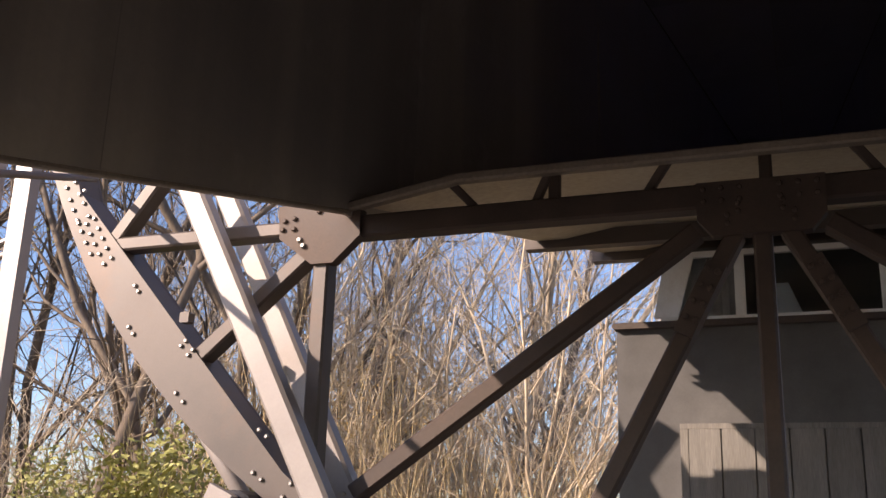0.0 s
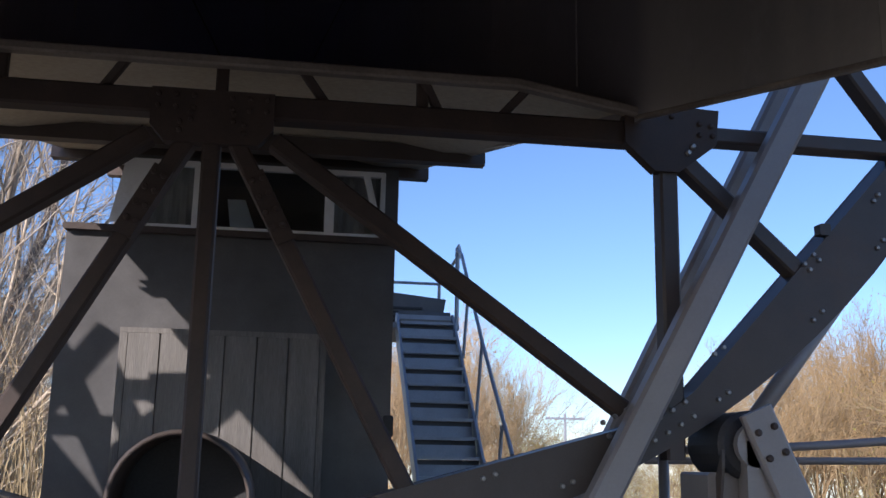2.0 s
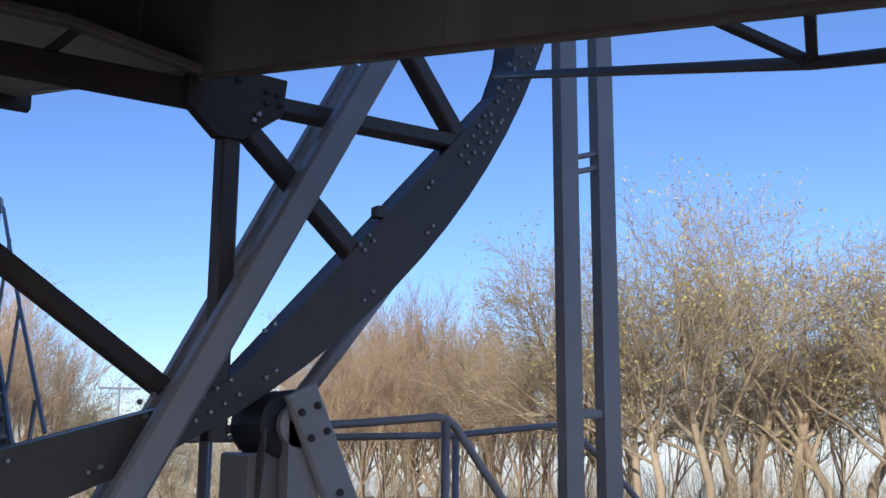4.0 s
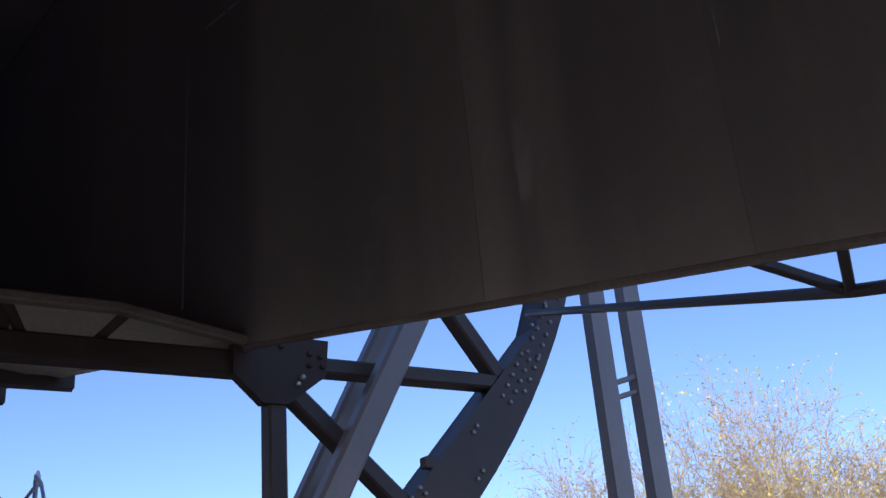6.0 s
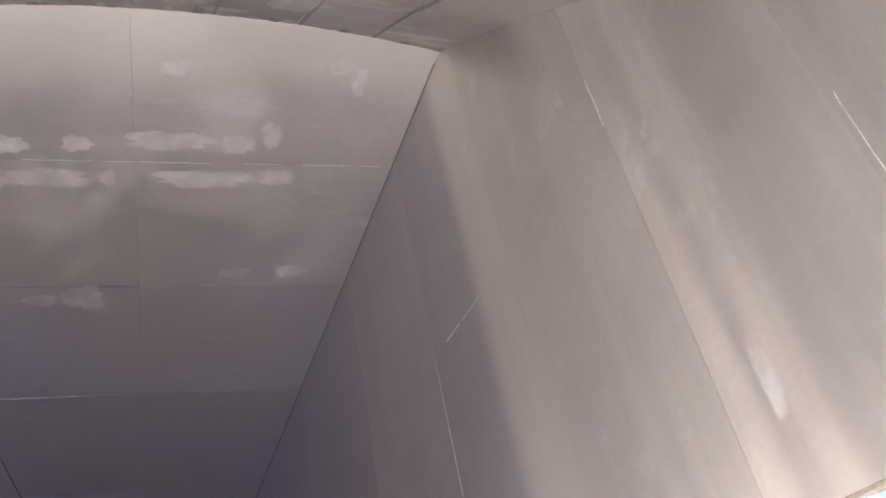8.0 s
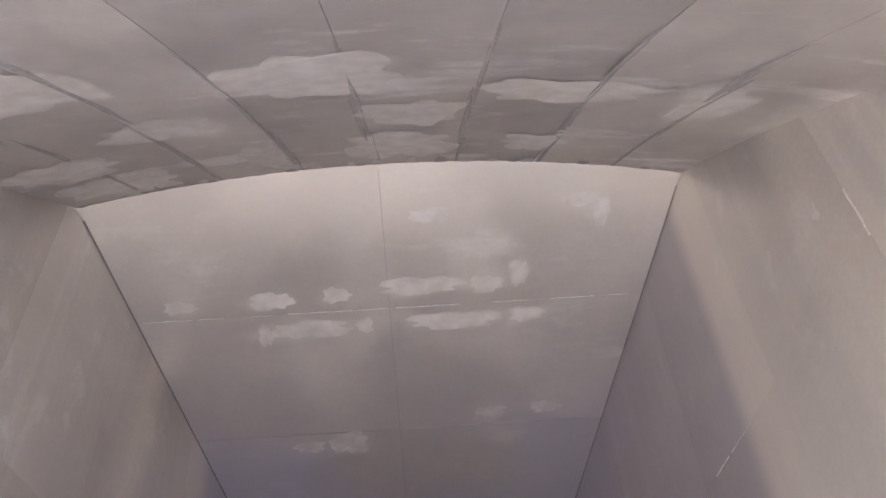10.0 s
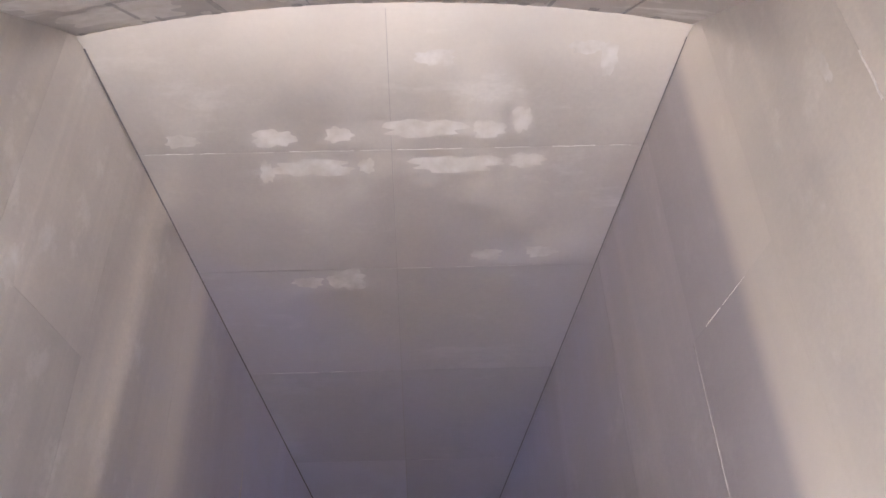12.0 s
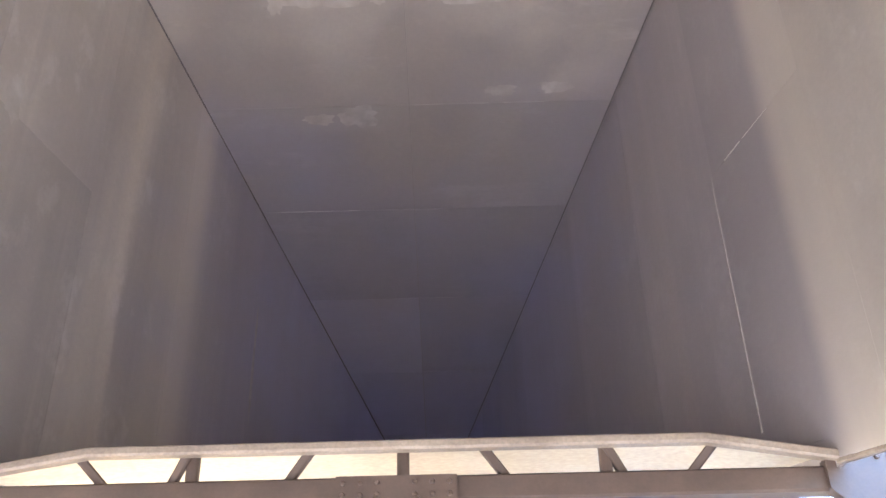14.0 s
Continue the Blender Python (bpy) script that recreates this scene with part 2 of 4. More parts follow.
M = dict(
    alu_in=horn_metal("weathered_aluminium_wall", 0.5, 0.4, 0.3, (4.42, 4.72), 0.55, highlight=(3.75, 4.4, 4.58)),
    alu_left=horn_metal("browned_aluminium_wall", 0.55, 0.7, 0.3, (5.7, 7.6), 0.5, highlight=(5.7, 6.3, 6.6)),
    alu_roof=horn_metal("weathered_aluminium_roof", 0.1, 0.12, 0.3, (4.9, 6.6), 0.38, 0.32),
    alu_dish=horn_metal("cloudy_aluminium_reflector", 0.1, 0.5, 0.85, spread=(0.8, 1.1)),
    stain=mat("dark_seam_stain", (0.36, 0.335, 0.315), (0.31, 0.29, 0.275), (0.42, 0.39, 0.37), 0.55, 0.5, 5.0, 30, 0.03),
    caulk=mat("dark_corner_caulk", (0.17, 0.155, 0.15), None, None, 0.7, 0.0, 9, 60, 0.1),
    # darker copy of the oxide smear, toned to the shade painted deep inside
    dim=mat("deep_oxide_smear", (0.53, 0.50, 0.485), (0.49, 0.46, 0.445), (0.57, 0.54, 0.525), 0.55, 0.5, 4.0, 9, 0.02, 0.6),
    lip=mat("brownish_lip_metal", (0.27, 0.225, 0.18), (0.18, 0.145, 0.115), (0.36, 0.31, 0.25), 0.55, 0.2, 2.5, 60, 0.1),
    bead=mat("bright_weld_aluminium", (0.78, 0.76, 0.72), None, None, 0.35, 0.7, 20, 120, 0.2),
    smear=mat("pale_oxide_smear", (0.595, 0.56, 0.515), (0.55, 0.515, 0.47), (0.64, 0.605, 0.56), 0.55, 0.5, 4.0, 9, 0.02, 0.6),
    alu_out=mat("dull_cream_aluminium", (0.62, 0.53, 0.38), (0.5, 0.42, 0.29), (0.7, 0.62, 0.47), 0.6, 0.15, 1.2, 30, 0.1),
    steel=mat("grey_painted_steel", (0.098, 0.078, 0.067), (0.07, 0.057, 0.05), (0.128, 0.103, 0.09), 0.48, 0.1, 1.6, 90, 0.02, rust=0.4, grain=0.1),
    rust=mat("rusty_dark_steel", (0.07, 0.048, 0.038), (0.045, 0.032, 0.027), (0.10, 0.068, 0.052), 0.6, 0.1, 3.0, 80, 0.08, grain=0.15),
    strut=mat("light_grey_paint", (0.32, 0.287, 0.27), (0.28, 0.25, 0.235), (0.39, 0.352, 0.332), 0.38, 0.1, 1.2, 70, 0.01, rust=0.12, grain=0.08),
    bolt=mat("zinc_bolt", (0.34, 0.32, 0.30), None, None, 0.35, 0.7, 20, 200, 0.05),
    shed=mat("grey_shed_paint", (0.11, 0.107, 0.105), (0.08, 0.078, 0.076), (0.145, 0.141, 0.137), 0.4, 0.0, 2.5, 60, 0.04, grain=0.12),
    plank=mat("weathered_grey_board", (0.19, 0.178, 0.16), (0.135, 0.127, 0.115), (0.245, 0.23, 0.21), 0.7, 0.0, 3.0, 25, 0.25, 0.6, (6, 6, 0.6), 0.1),
    brown=mat("dark_brown_trim", (0.07, 0.05, 0.04), None, None, 0.6, 0.0, 4, 60, 0.15),
    white=mat("white_window_paint", (0.84, 0.83, 0.79), (0.72, 0.7, 0.65), (0.88, 0.87, 0.85), 0.5, 0.0, 5, 80, 0.08),
    curtain=mat("grey_curtain_cloth", (0.45, 0.43, 0.40), None, None, 0.9, 0.0, 6, 90, 0.1, 0.5, (4, 4, 0.4)),
    dark=mat("dark_interior", (0.05, 0.05, 0.05), None, None, 0.8),
    stair=mat("galvanised_stair", (0.36, 0.385, 0.41), (0.28, 0.30, 0.32), (0.42, 0.445, 0.47), 0.45, 0.3, 3, 60, 0.05, grain=0.15),
    rubber=mat("dark_roller_steel", (0.05, 0.05, 0.055), None, None, 0.55, 0.2, 6, 80, 0.1),
    bark=mat("grey_brown_bark", (0.18, 0.14, 0.105), (0.10, 0.077, 0.06), (0.29, 0.23, 0.175), 0.9, 0.0, 2.0, 30, 0.6, 0.6, (1, 1, 0.25), 0.25),
    farbark=mat("sunlit_tan_bark", (0.36, 0.275, 0.15), (0.19, 0.14, 0.075), (0.52, 0.42, 0.25), 0.85, 0.0, 0.5, 12, 0.3, 0.6, (1, 1, 0.3), 0.25),
    pale=mat("pale_twig_bark", (0.55, 0.445, 0.32), (0.25, 0.195, 0.135), (0.74, 0.63, 0.48), 0.85, 0.0, 1.5, 30, 0.4, 0.6, (1, 1, 0.3), 0.25),
    twigbark=mat("red_brown_twig_bark", (0.44, 0.31, 0.165), (0.29, 0.195, 0.10), (0.56, 0.42, 0.24), 0.85, 0.0, 0.5, 12, 0.3, 0.6, (1, 1, 0.3), 0.2),
    bud=mat("spring_bud_foliage", (0.50, 0.42, 0.12), (0.38, 0.31, 0.085), (0.62, 0.54, 0.18), 0.8, 0.0, 0.6, 12, 0.1, 0.6, per_object=0.25),
    budred=mat("reddish_bud_foliage", (0.47, 0.30, 0.10), (0.34, 0.2, 0.07), (0.58, 0.40, 0.15), 0.8, 0.0, 0.6, 12, 0.1, 0.6, per_object=0.2),
    leaf=mat("fresh_green_leaf", (0.31, 0.30, 0.085), (0.2, 0.2, 0.05), (0.42, 0.41, 0.13), 0.6, 0.0, 2.0, 20, 0.1),
    reed=mat("dry_straw_stem", (0.42, 0.32, 0.175), (0.26, 0.195, 0.10), (0.55, 0.435, 0.26), 0.9, 0.0, 0.8, 14, 0.2, 0.6),
    ground=mat("dry_spring_grass", (0.105, 0.088, 0.05), (0.065, 0.057, 0.03), (0.15, 0.125, 0.08), 0.95, 0.0, 0.25, 8, 0.5),
    pad=mat("dark_pad", (0.07, 0.066, 0.06), (0.05, 0.047, 0.043), (0.095, 0.09, 0.083), 0.85, 0.0, 0.8, 30, 0.2),
    road=mat("pale_gravel_road", (0.5, 0.48, 0.45), None, None, 0.9, 0.0, 1.0, 20, 0.2),
)
glass = bpy.data.materials.new("window_glass")
glass.use_nodes = True
gb = glass.node_tree.nodes["Principled BSDF"]
gb.inputs["Base Color"].default_value = (0.9, 0.95, 0.97, 1)
gb.inputs["Roughness"].default_value = 0.05
gb.inputs["Transmission Weight"].default_value = 1.0
gb.inputs["IOR"].default_value = 1.45
M["glass"] = glass


# ---- mesh helpers ----
def mesh_of(name, bm, material, smooth=False):
    bmesh.ops.recalc_face_normals(bm, faces=bm.faces)
    me = bpy.data.meshes.new(name)
    bm.to_mesh(me)
    bm.free()
    me.materials.append(M[material])
    if smooth:
        me.polygons.foreach_set("use_smooth", [True] * len(me.polygons))
    return me


def part(name, bm, material, parent=None, label="", smooth=False):
    """One mesh object under a thing or a part."""
    ob = new(name, mesh_of(name, bm, material, smooth))
    ob.parent = parent
    if label:
        ob["label"] = label
    return ob


def share(name, me, parent, m):
    """A further object on mesh data that is already there."""
    ob = new(name, me)
    ob.parent = parent
    ob.matrix_basis = m
    return ob


def thing(name, label, category, group="", kind="", at=(0, 0, 0)):
    ob = new(name)
    ob.location = at
    ob.empty_display_size = 0.1
    bpy.context.view_layer.update()
    return tagged(ob, label, category, group, kind)


def loft(bm, rings, cap=True):
    vs = [[bm.verts.new(p) for p in r] for r in rings]
    n = len(vs[0])
    for a, b in zip(vs, vs[1:]):
        for i in range(n):
            bm.faces.new((a[i], a[(i + 1) % n], b[(i + 1) % n], b[i]))
    if cap:
        bm.faces.new(vs[0][::-1])
        bm.faces.new(vs[-1])
    return bm


def section(w, h, c):
    """A rectangle w by h with corners cut by c."""
    x, y = w / 2, h / 2
    return [(x - c, -y), (x, -y + c), (x, y - c), (x - c, y), (-x + c, y), (-x, y - c), (-x, -y + c), (-x + c, -y)]


def axes(p0, p1, up):
    d = (Vector(p1) - Vector(p0)).normalized()
    s = d.cross(Vector(up)).normalized()
    return d, s, s.cross(d).normalized()


def beam(bm, p0, p1, w, h, up=(0, -1, 0), c=0.008):
    """A bar from p0 to p1; w across, h along up."""
    d, s, u = axes(p0, p1, up)
    pts = section(w, h, min(c, w / 4, h / 4))
    return loft(bm, [[Vector(p) + s * a + u * b for a, b in pts] for p in (p0, p1)])


def channel(bm, p0, p1, w, h, t=0.012, up=(0, -1, 0)):
    """A U bar, its web towards up."""
    d, s, u = axes(p0, p1, up)
    x, y = w / 2, h / 2
    pts = [(-x, y), (x, y), (x, -y), (x - t, -y), (x - t, y - t), (-x + t, y - t), (-x + t, -y), (-x, -y)]
    return loft(bm, [[Vector(p) + s * a + u * b for a, b in pts] for p in (p0, p1)])


def tube(bm, points, r, seg=10, r2=None):
    """A round bar along points."""
    rings, n = [], len(points)
    for i, p in enumerate(points):
        a, b = Vector(points[max(0, i - 1)]), Vector(points[min(n - 1, i + 1)])
        d = (b - a).normalized()
        up = Vector((0, 0, 1)) if abs(d.z) < 0.9 else Vector((1, 0, 0))
        s = d.cross(up).normalized()
        u = s.cross(d)
        q = r if r2 is None else r + (r2 - r) * i / (n - 1)
        rings.append([Vector(p) + (s * math.cos(k * math.tau / seg) + u * math.sin(k * math.tau / seg)) * q for k in range(seg)])
    return loft(bm, rings)


def prism(bm, pts, y0, y1):
    """A plate in the upright x-z plane from y0 to y1."""
    return loft(bm, [[Vector((x, y0, z)) for x, z in pts], [Vector((x, y1, z)) for x, z in pts]])


def box(bm, lo, hi, c=0.006):
    lo, hi = Vector(lo), Vector(hi)
    mid = (lo + hi) / 2
    return beam(bm, (mid.x, lo.y, mid.z), (mid.x, hi.y, mid.z), hi.x - lo.x, hi.z - lo.z, (0, 0, 1), c)


def slab(bm, corners, offset):
    """A plate between corners and the same corners moved by offset."""
    o = Vector(offset)
    return loft(bm, [[Vector(p) for p in corners], [Vector(p) + o for p in corners]])


B = bmesh.new

# ---- the ground: a hilltop that falls away on all sides ----
def ground_z(x, y):
    d = math.hypot(x, y)
    far = max(0.0, d - 16)
    fall = 0.088 * far if d < 70 else 4.75 + 0.06 * (d - 70)
    return -0.01 - fall + min(1.0, far * 0.02) * noise.noise(Vector((x, y, 0)) * 0.05) * 0.6


bm = B()
bmesh.ops.create_grid(bm, x_segments=110, y_segments=110, size=1)
for v in bm.verts:
    r = Vector((v.co.x, v.co.y)).length
    v.co = Vector((v.co.x * 40 * (1 + 30 * r ** 3), v.co.y * 40 * (1 + 30 * r ** 3), 0))
    v.co.z = ground_z(v.co.x, v.co.y)
tagged(part("ground", bm, "ground"), "dry spring grass with bare soil", "ground", kind="structure")
# unseen pad, added and kept dark to limit light bounced into the horn
bm = B()
slab(bm, [(-6.5, -6, 0.0), (7.5, -6, 0.0), (7.5, 13, 0.0), (-6.5, 13, 0.0)], (0, 0, 0.03))
tagged(part("pavement", bm, "pad"), "unseen pad under the antenna, dark to limit bounced light", "pavement", kind="structure")
bm = B()
slab(bm, [(x, y, ground_z(x, y) + 0.03) for x, y in ((9.6, 16.2), (14.6, 13.4), (16.4, 16.6), (11.4, 20.0))], (0, 0, 0.02))
tagged(part("road", bm, "road"), "pale gravel road beside the trees", "road", kind="structure")

# ---- the horn ----
YA, ZA, TS, TT = 12.644, 5.466, 0.262, 0.248
YW, ZC, RO = 4.61, 5.63, 4.57
F = Vector((0, YA, ZA))
U = Vector((0, -0.0998, 0.995))


def dish(sx, sz):
    """The point of the curved reflector in the direction of these slopes from the throat."""
    d = Vector((sx, -1, sz)).normalized()
    return F + d * (11.89 / (1 + d.dot(U)))


def rim_z(y):
    """Height of the mouth's side edge."""
    return 3.30 - 0.18 * (4.45 - y)


def mouth_slope(sx):
    lo, hi = -0.5, 0.2
    for _ in range(40):
        mid = (lo + hi) / 2
        p = dish(sx, mid)
        if p.z < rim_z(p.y):
            lo = mid
        else:
            hi = mid
    return hi


def floor_z(y):
    """Height of the horn's underside."""
    return 3.44 + 0.158 * (y - 4.61)


horn = thing("horn_antenna", "large weathered aluminium horn antenna with its mouth turned down", "antenna", at=(0, YA, 0))
HI = Matrix.Translation((0, -YA, 0))


def hpart(name, bm, material, parent=horn, label="", smooth=False):
    ob = part(name, bm, material, parent, label, smooth)
    if parent is horn:
        ob.matrix_basis = HI
    return ob


def wall_top(y):
    return ZA + (YA - y) * TT


# roof of the horn: a backing sheet with separate panels below it
bm = B()
y_end = 11.6
n = 16
front = [dish(-TS + 2 * TS * i / n, TT) for i in range(n + 1)]
ring = front + [Vector((TS * (YA - y_end), y_end, wall_top(y_end))), Vector((-TS * (YA - y_end), y_end, wall_top(y_end)))]
slab(bm, ring, (0, 0, 0.02))
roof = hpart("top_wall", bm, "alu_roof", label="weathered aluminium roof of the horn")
ys = [None, 5.16, 6.26, 7.37, 8.5, 9.6, 10.7, y_end]
for a, b in zip(ys, ys[1:]):
    for s0, s1 in ((-TS, 0.0), (0.0, TS)):
        bm = B()
        e = 0.0002
        lo = [dish(s0 + (s1 - s0) * i / 8, TT) for i in range(9)] if a is None else \
            [Vector((s * (YA - a), a + 0.0015, wall_top(a + 0.0015))) for s in (s0 + e, s1 - e)]
        hi = [Vector((s * (YA - b), b - 0.0015, wall_top(b - 0.0015))) for s in (s1 - e, s0 + e)]
        slab(bm, [p + Vector((0, 0, -0.001 - random.random() * 0.002)) for p in lo + hi], (0, 0, -0.006))
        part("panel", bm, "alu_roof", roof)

# side walls
for side in (-1, 1):
    def at(y, z):
        return Vector((side * TS * (YA - y), y, z))
    sm = mouth_slope(side * TS)
    curve = [dish(side * TS, TT + (sm - TT) * i / 20) for i in range(21)]
    low = curve[-1]
    edge = [at(low.y + (4.45 - low.y) * i / 6, rim_z(low.y + (4.45 - low.y) * i / 6)) for i in range(1, 6)]
    back = [at(4.45, 3.30), at(4.63, 3.29), at(7.2, floor_z(7.2)), at(y_end, floor_z(y_end)), at(y_end, wall_top(y_end))]
    bm = B()
    slab(bm, curve + edge + back, (side * 0.02, side * side * 0.0, 0))
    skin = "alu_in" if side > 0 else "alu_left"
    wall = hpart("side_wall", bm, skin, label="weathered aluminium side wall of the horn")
    # separate sheets, upright seams
    seams = [11.6, 10.2, 8.8, 7.4, 6.2, 5.1, 4.12, 3.06, 2.0, 0.95, low.y]
    for y1, y0 in zip(seams, seams[1:]):
        def top_at(y):
            if y > curve[0].y:
                return wall_top(y)
            for p, q in zip(curve, curve[1:]):
                if q.y <= y <= p.y:
                    return p.z + (q.z - p.z) * (p.y - y) / max(1e-6, p.y - q.y)
            return low.z

        def low_at(y):
            return floor_z(y) if y > 4.5 else rim_z(y)
        nn = 6
        yy = [y0 + 0.0008 + (y1 - y0 - 0.0016) * i / nn for i in range(nn + 1)]
        spans = [(low_at, top_at)]
        if 4.0 < y0 < 5.0:
            spans = [(low_at, lambda y: 5.401), (lambda y: 5.394, top_at)]
        for fa, fb in spans:
            bm = B()
            ring = [at(y, fa(y) + 0.004) for y in yy] + [at(y, max(fb(y) - 0.004, fa(y) + 0.008)) for y in yy[::-1]]
            dx = -side * (0.001 + random.random() * 0.002)
            slab(bm, [p + Vector((dx, 0, 0)) for p in ring], (-side * 0.006, 0, 0))
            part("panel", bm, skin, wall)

# end plate; its bluish tone is glare painted in by the wall material
bm = B()
w_end = TS * (YA - y_end) + 0.02
box(bm, (-w_end, y_end, floor_z(y_end) - 0.02), (w_end, y_end + 0.05, wall_top(y_end) + 0.03))
hpart("throat_plate", bm, "alu_in", label="end plate of the throat with bluish glare painted in")

# curved reflector in strips
bm = B()
cols, rows = 24, 24
grid = []
for i in range(cols + 1):
    sx = -TS + 2 * TS * i / cols
    sm = mouth_slope(sx)
    grid.append([dish(sx, TT + (sm - TT) * j / rows) + Vector((0, -0.012, 0.016)) for j in range(rows + 1)])
vs = [[bm.verts.new(p) for p in col] for col in grid]
v2 = [[bm.verts.new(p + Vector((0, -0.02, 0.02))) for p in col] for col in grid]
for i in range(cols):
    for j in range(rows):
        bm.faces.new((vs[i][j], vs[i + 1][j], vs[i + 1][j + 1], vs[i][j + 1]))
        bm.faces.new((v2[i][j], v2[i][j + 1], v2[i + 1][j + 1], v2[i + 1][j]))
reflector = hpart("reflector", bm, "alu_dish", label="curved aluminium reflector in long strips", smooth=True)
strips = 8
for k in range(strips):
    bm = B()
    lift = 0.002 + random.random() * 0.004
    rws = []
    for i in range(4):
        sx = -TS + 2 * TS * (k + i / 3) / strips
        sx += 0.0002 if i == 0 else (-0.0002 if i == 3 else 0)
        sm = mouth_slope(sx)
        rws.append([dish(sx, TT + (sm - TT) * j / rows) + Vector((0, 0.5, -0.8)) * lift for j in range(rows + 1)])
    a = [[bm.verts.new(p) for p in col] for col in rws]
    b = [[bm.verts.new(p + Vector((0, -0.005, 0.006))) for p in col] for col in rws]
    for i in range(3):
        for j in range(rows):
            bm.faces.new((a[i][j], a[i + 1][j], a[i + 1][j + 1], a[i][j + 1]))
            bm.faces.new((b[i][j], b[i][j + 1], b[i + 1][j + 1], b[i + 1][j]))
    for i in (0, 3):
        for j in range(rows):
            bm.faces.new((a[i][j], a[i][j + 1], b[i][j + 1], b[i][j]))
    part("panel", bm, "alu_dish", reflector)

# pale weld beads and blotches of sealant on the sheets
def bead(p0, p1, parent, r=0.004):
    p0, p1 = Vector(p0), Vector(p1)
    length = (p1 - p0).length
    f = 0.0
    while f < 1:
        g = min(1.0, f + random.uniform(0.15, 0.5) / length)
        bm = B()
        k = max(2, int((g - f) * length / 0.06))
        tube(bm, [p0.lerp(p1, f + (g - f) * i / k) + Vector((0, random.uniform(-0.004, 0.004), 0)) for i in range(k + 1)], r * random.uniform(0.6, 1.1), 5)
        part("weld_bead", bm, "bead", parent, "pale weld bead")
        f = g + random.uniform(0.02, 0.3) / length


for x0, x1, y in ((-1.9, 1.9, 5.16), (0.02, 1.2, 6.26), (0.1, 0.5, 8.5), (-1.2, -0.5, 7.37)):
    bead((x0, y, wall_top(y) - 0.006), (x1, y, wall_top(y) - 0.006), roof, 0.0042 if y < 6 else 0.003)
side_walls = [o for o in horn.children if o.name.startswith("side_wall")]
bead((TS * (YA - 4.75) - 0.008, 4.75, 5.397), (TS * (YA - 5.08) - 0.008, 5.08, 5.397), side_walls[1], 0.009)
bead((TS * (YA - 4.72) - 0.008, 4.72, 5.397), (TS * (YA - 4.3) - 0.008, 4.3, 5.395), side_walls[1], 0.005)
bead((TS * (YA - 3.06) - 0.009, 3.06, 5.75), (TS * (YA - 3.06) - 0.009, 3.06, 5.2), side_walls[1], 0.006)
bm = B()
tube(bm, [(TS * (YA - 5.12) - 0.009, 5.12, 5.38 - 1.7 * i / 8) for i in range(9)], 0.003, 6, 0.0065)
part("wall_seam", bm, "stain", side_walls[1], "pale weathered upright seam")
bead((TS * (YA - 1.97) - 0.009, 1.97, 4.3), (TS * (YA - 1.97) - 0.009, 1.97, 3.6), side_walls[1], 0.004)
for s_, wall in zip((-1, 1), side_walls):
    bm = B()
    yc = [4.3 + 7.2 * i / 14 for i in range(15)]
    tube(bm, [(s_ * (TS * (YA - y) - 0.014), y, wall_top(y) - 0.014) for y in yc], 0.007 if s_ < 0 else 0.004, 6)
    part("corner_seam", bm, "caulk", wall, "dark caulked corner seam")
bm = B()
tube(bm, [(0.0, 4.05 + 7 * i / 10, wall_top(4.05 + 7 * i / 10) - 0.0085) for i in range(11)], 0.002, 5)
part("centre_seam", bm, "stain", roof, "dark seam between the roof sheets")
bead((-(TS * (YA - 5.9) - 0.012), 5.9, wall_top(5.9) - 0.012), (-(TS * (YA - 5.6) - 0.012), 5.6, wall_top(5.6) - 0.012), roof, 0.008)


def blotch(rx, ry, to_world, parent, seed, skin="smear"):
    """A thin uneven smear about rx by ry."""
    rr = random.Random(seed)
    bm = B()
    k = 36
    ph = [rr.random() * 9 for _ in range(3)]
    ring = []
    for i in range(k):
        a = i * math.tau / k
        f = 1 + 0.12 * math.sin(3 * a + ph[0]) + 0.10 * math.sin(7 * a + ph[1]) + 0.08 * math.sin(10 * a + ph[2])
        c, s_ = math.cos(a), math.sin(a)
        q = (abs(c) ** 3 + abs(s_) ** 3) ** (-1 / 3)
        ring.append(to_world(c * q * rx * f, s_ * q * ry * f))
    top_ = [bm.verts.new(p) for p in ring]
    bm.faces.new(top_)
    return part("smear", bm, skin, parent)


for i, (x, y, rx, ry) in enumerate(((-0.9, 5.04, 0.16, 0.07), (-0.4, 5.02, 0.1, 0.06), (0.25, 4.98, 0.3, 0.07), (0.75, 5.0, 0.12, 0.07), (1.0, 4.92, 0.07, 0.1),
                                    (-0.62, 5.3, 0.3, 0.07), (-0.98, 5.33, 0.05, 0.09), (0.5, 5.29, 0.34, 0.07), (1.05, 5.27, 0.13, 0.06), (-0.2, 5.29, 0.06, 0.06),
                                    (-0.42, 6.36, 0.15, 0.1), (-0.75, 6.38, 0.12, 0.05), (0.75, 6.14, 0.12, 0.05), (1.2, 6.12, 0.13, 0.05), (-1.6, 5.05, 0.12, 0.05),
                                    (1.62, 4.45, 0.06, 0.13), (1.45, 4.36, 0.12, 0.05), (0.35, 4.42, 0.14, 0.06))):
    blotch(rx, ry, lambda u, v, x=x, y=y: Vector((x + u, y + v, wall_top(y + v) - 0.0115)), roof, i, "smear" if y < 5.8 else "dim")
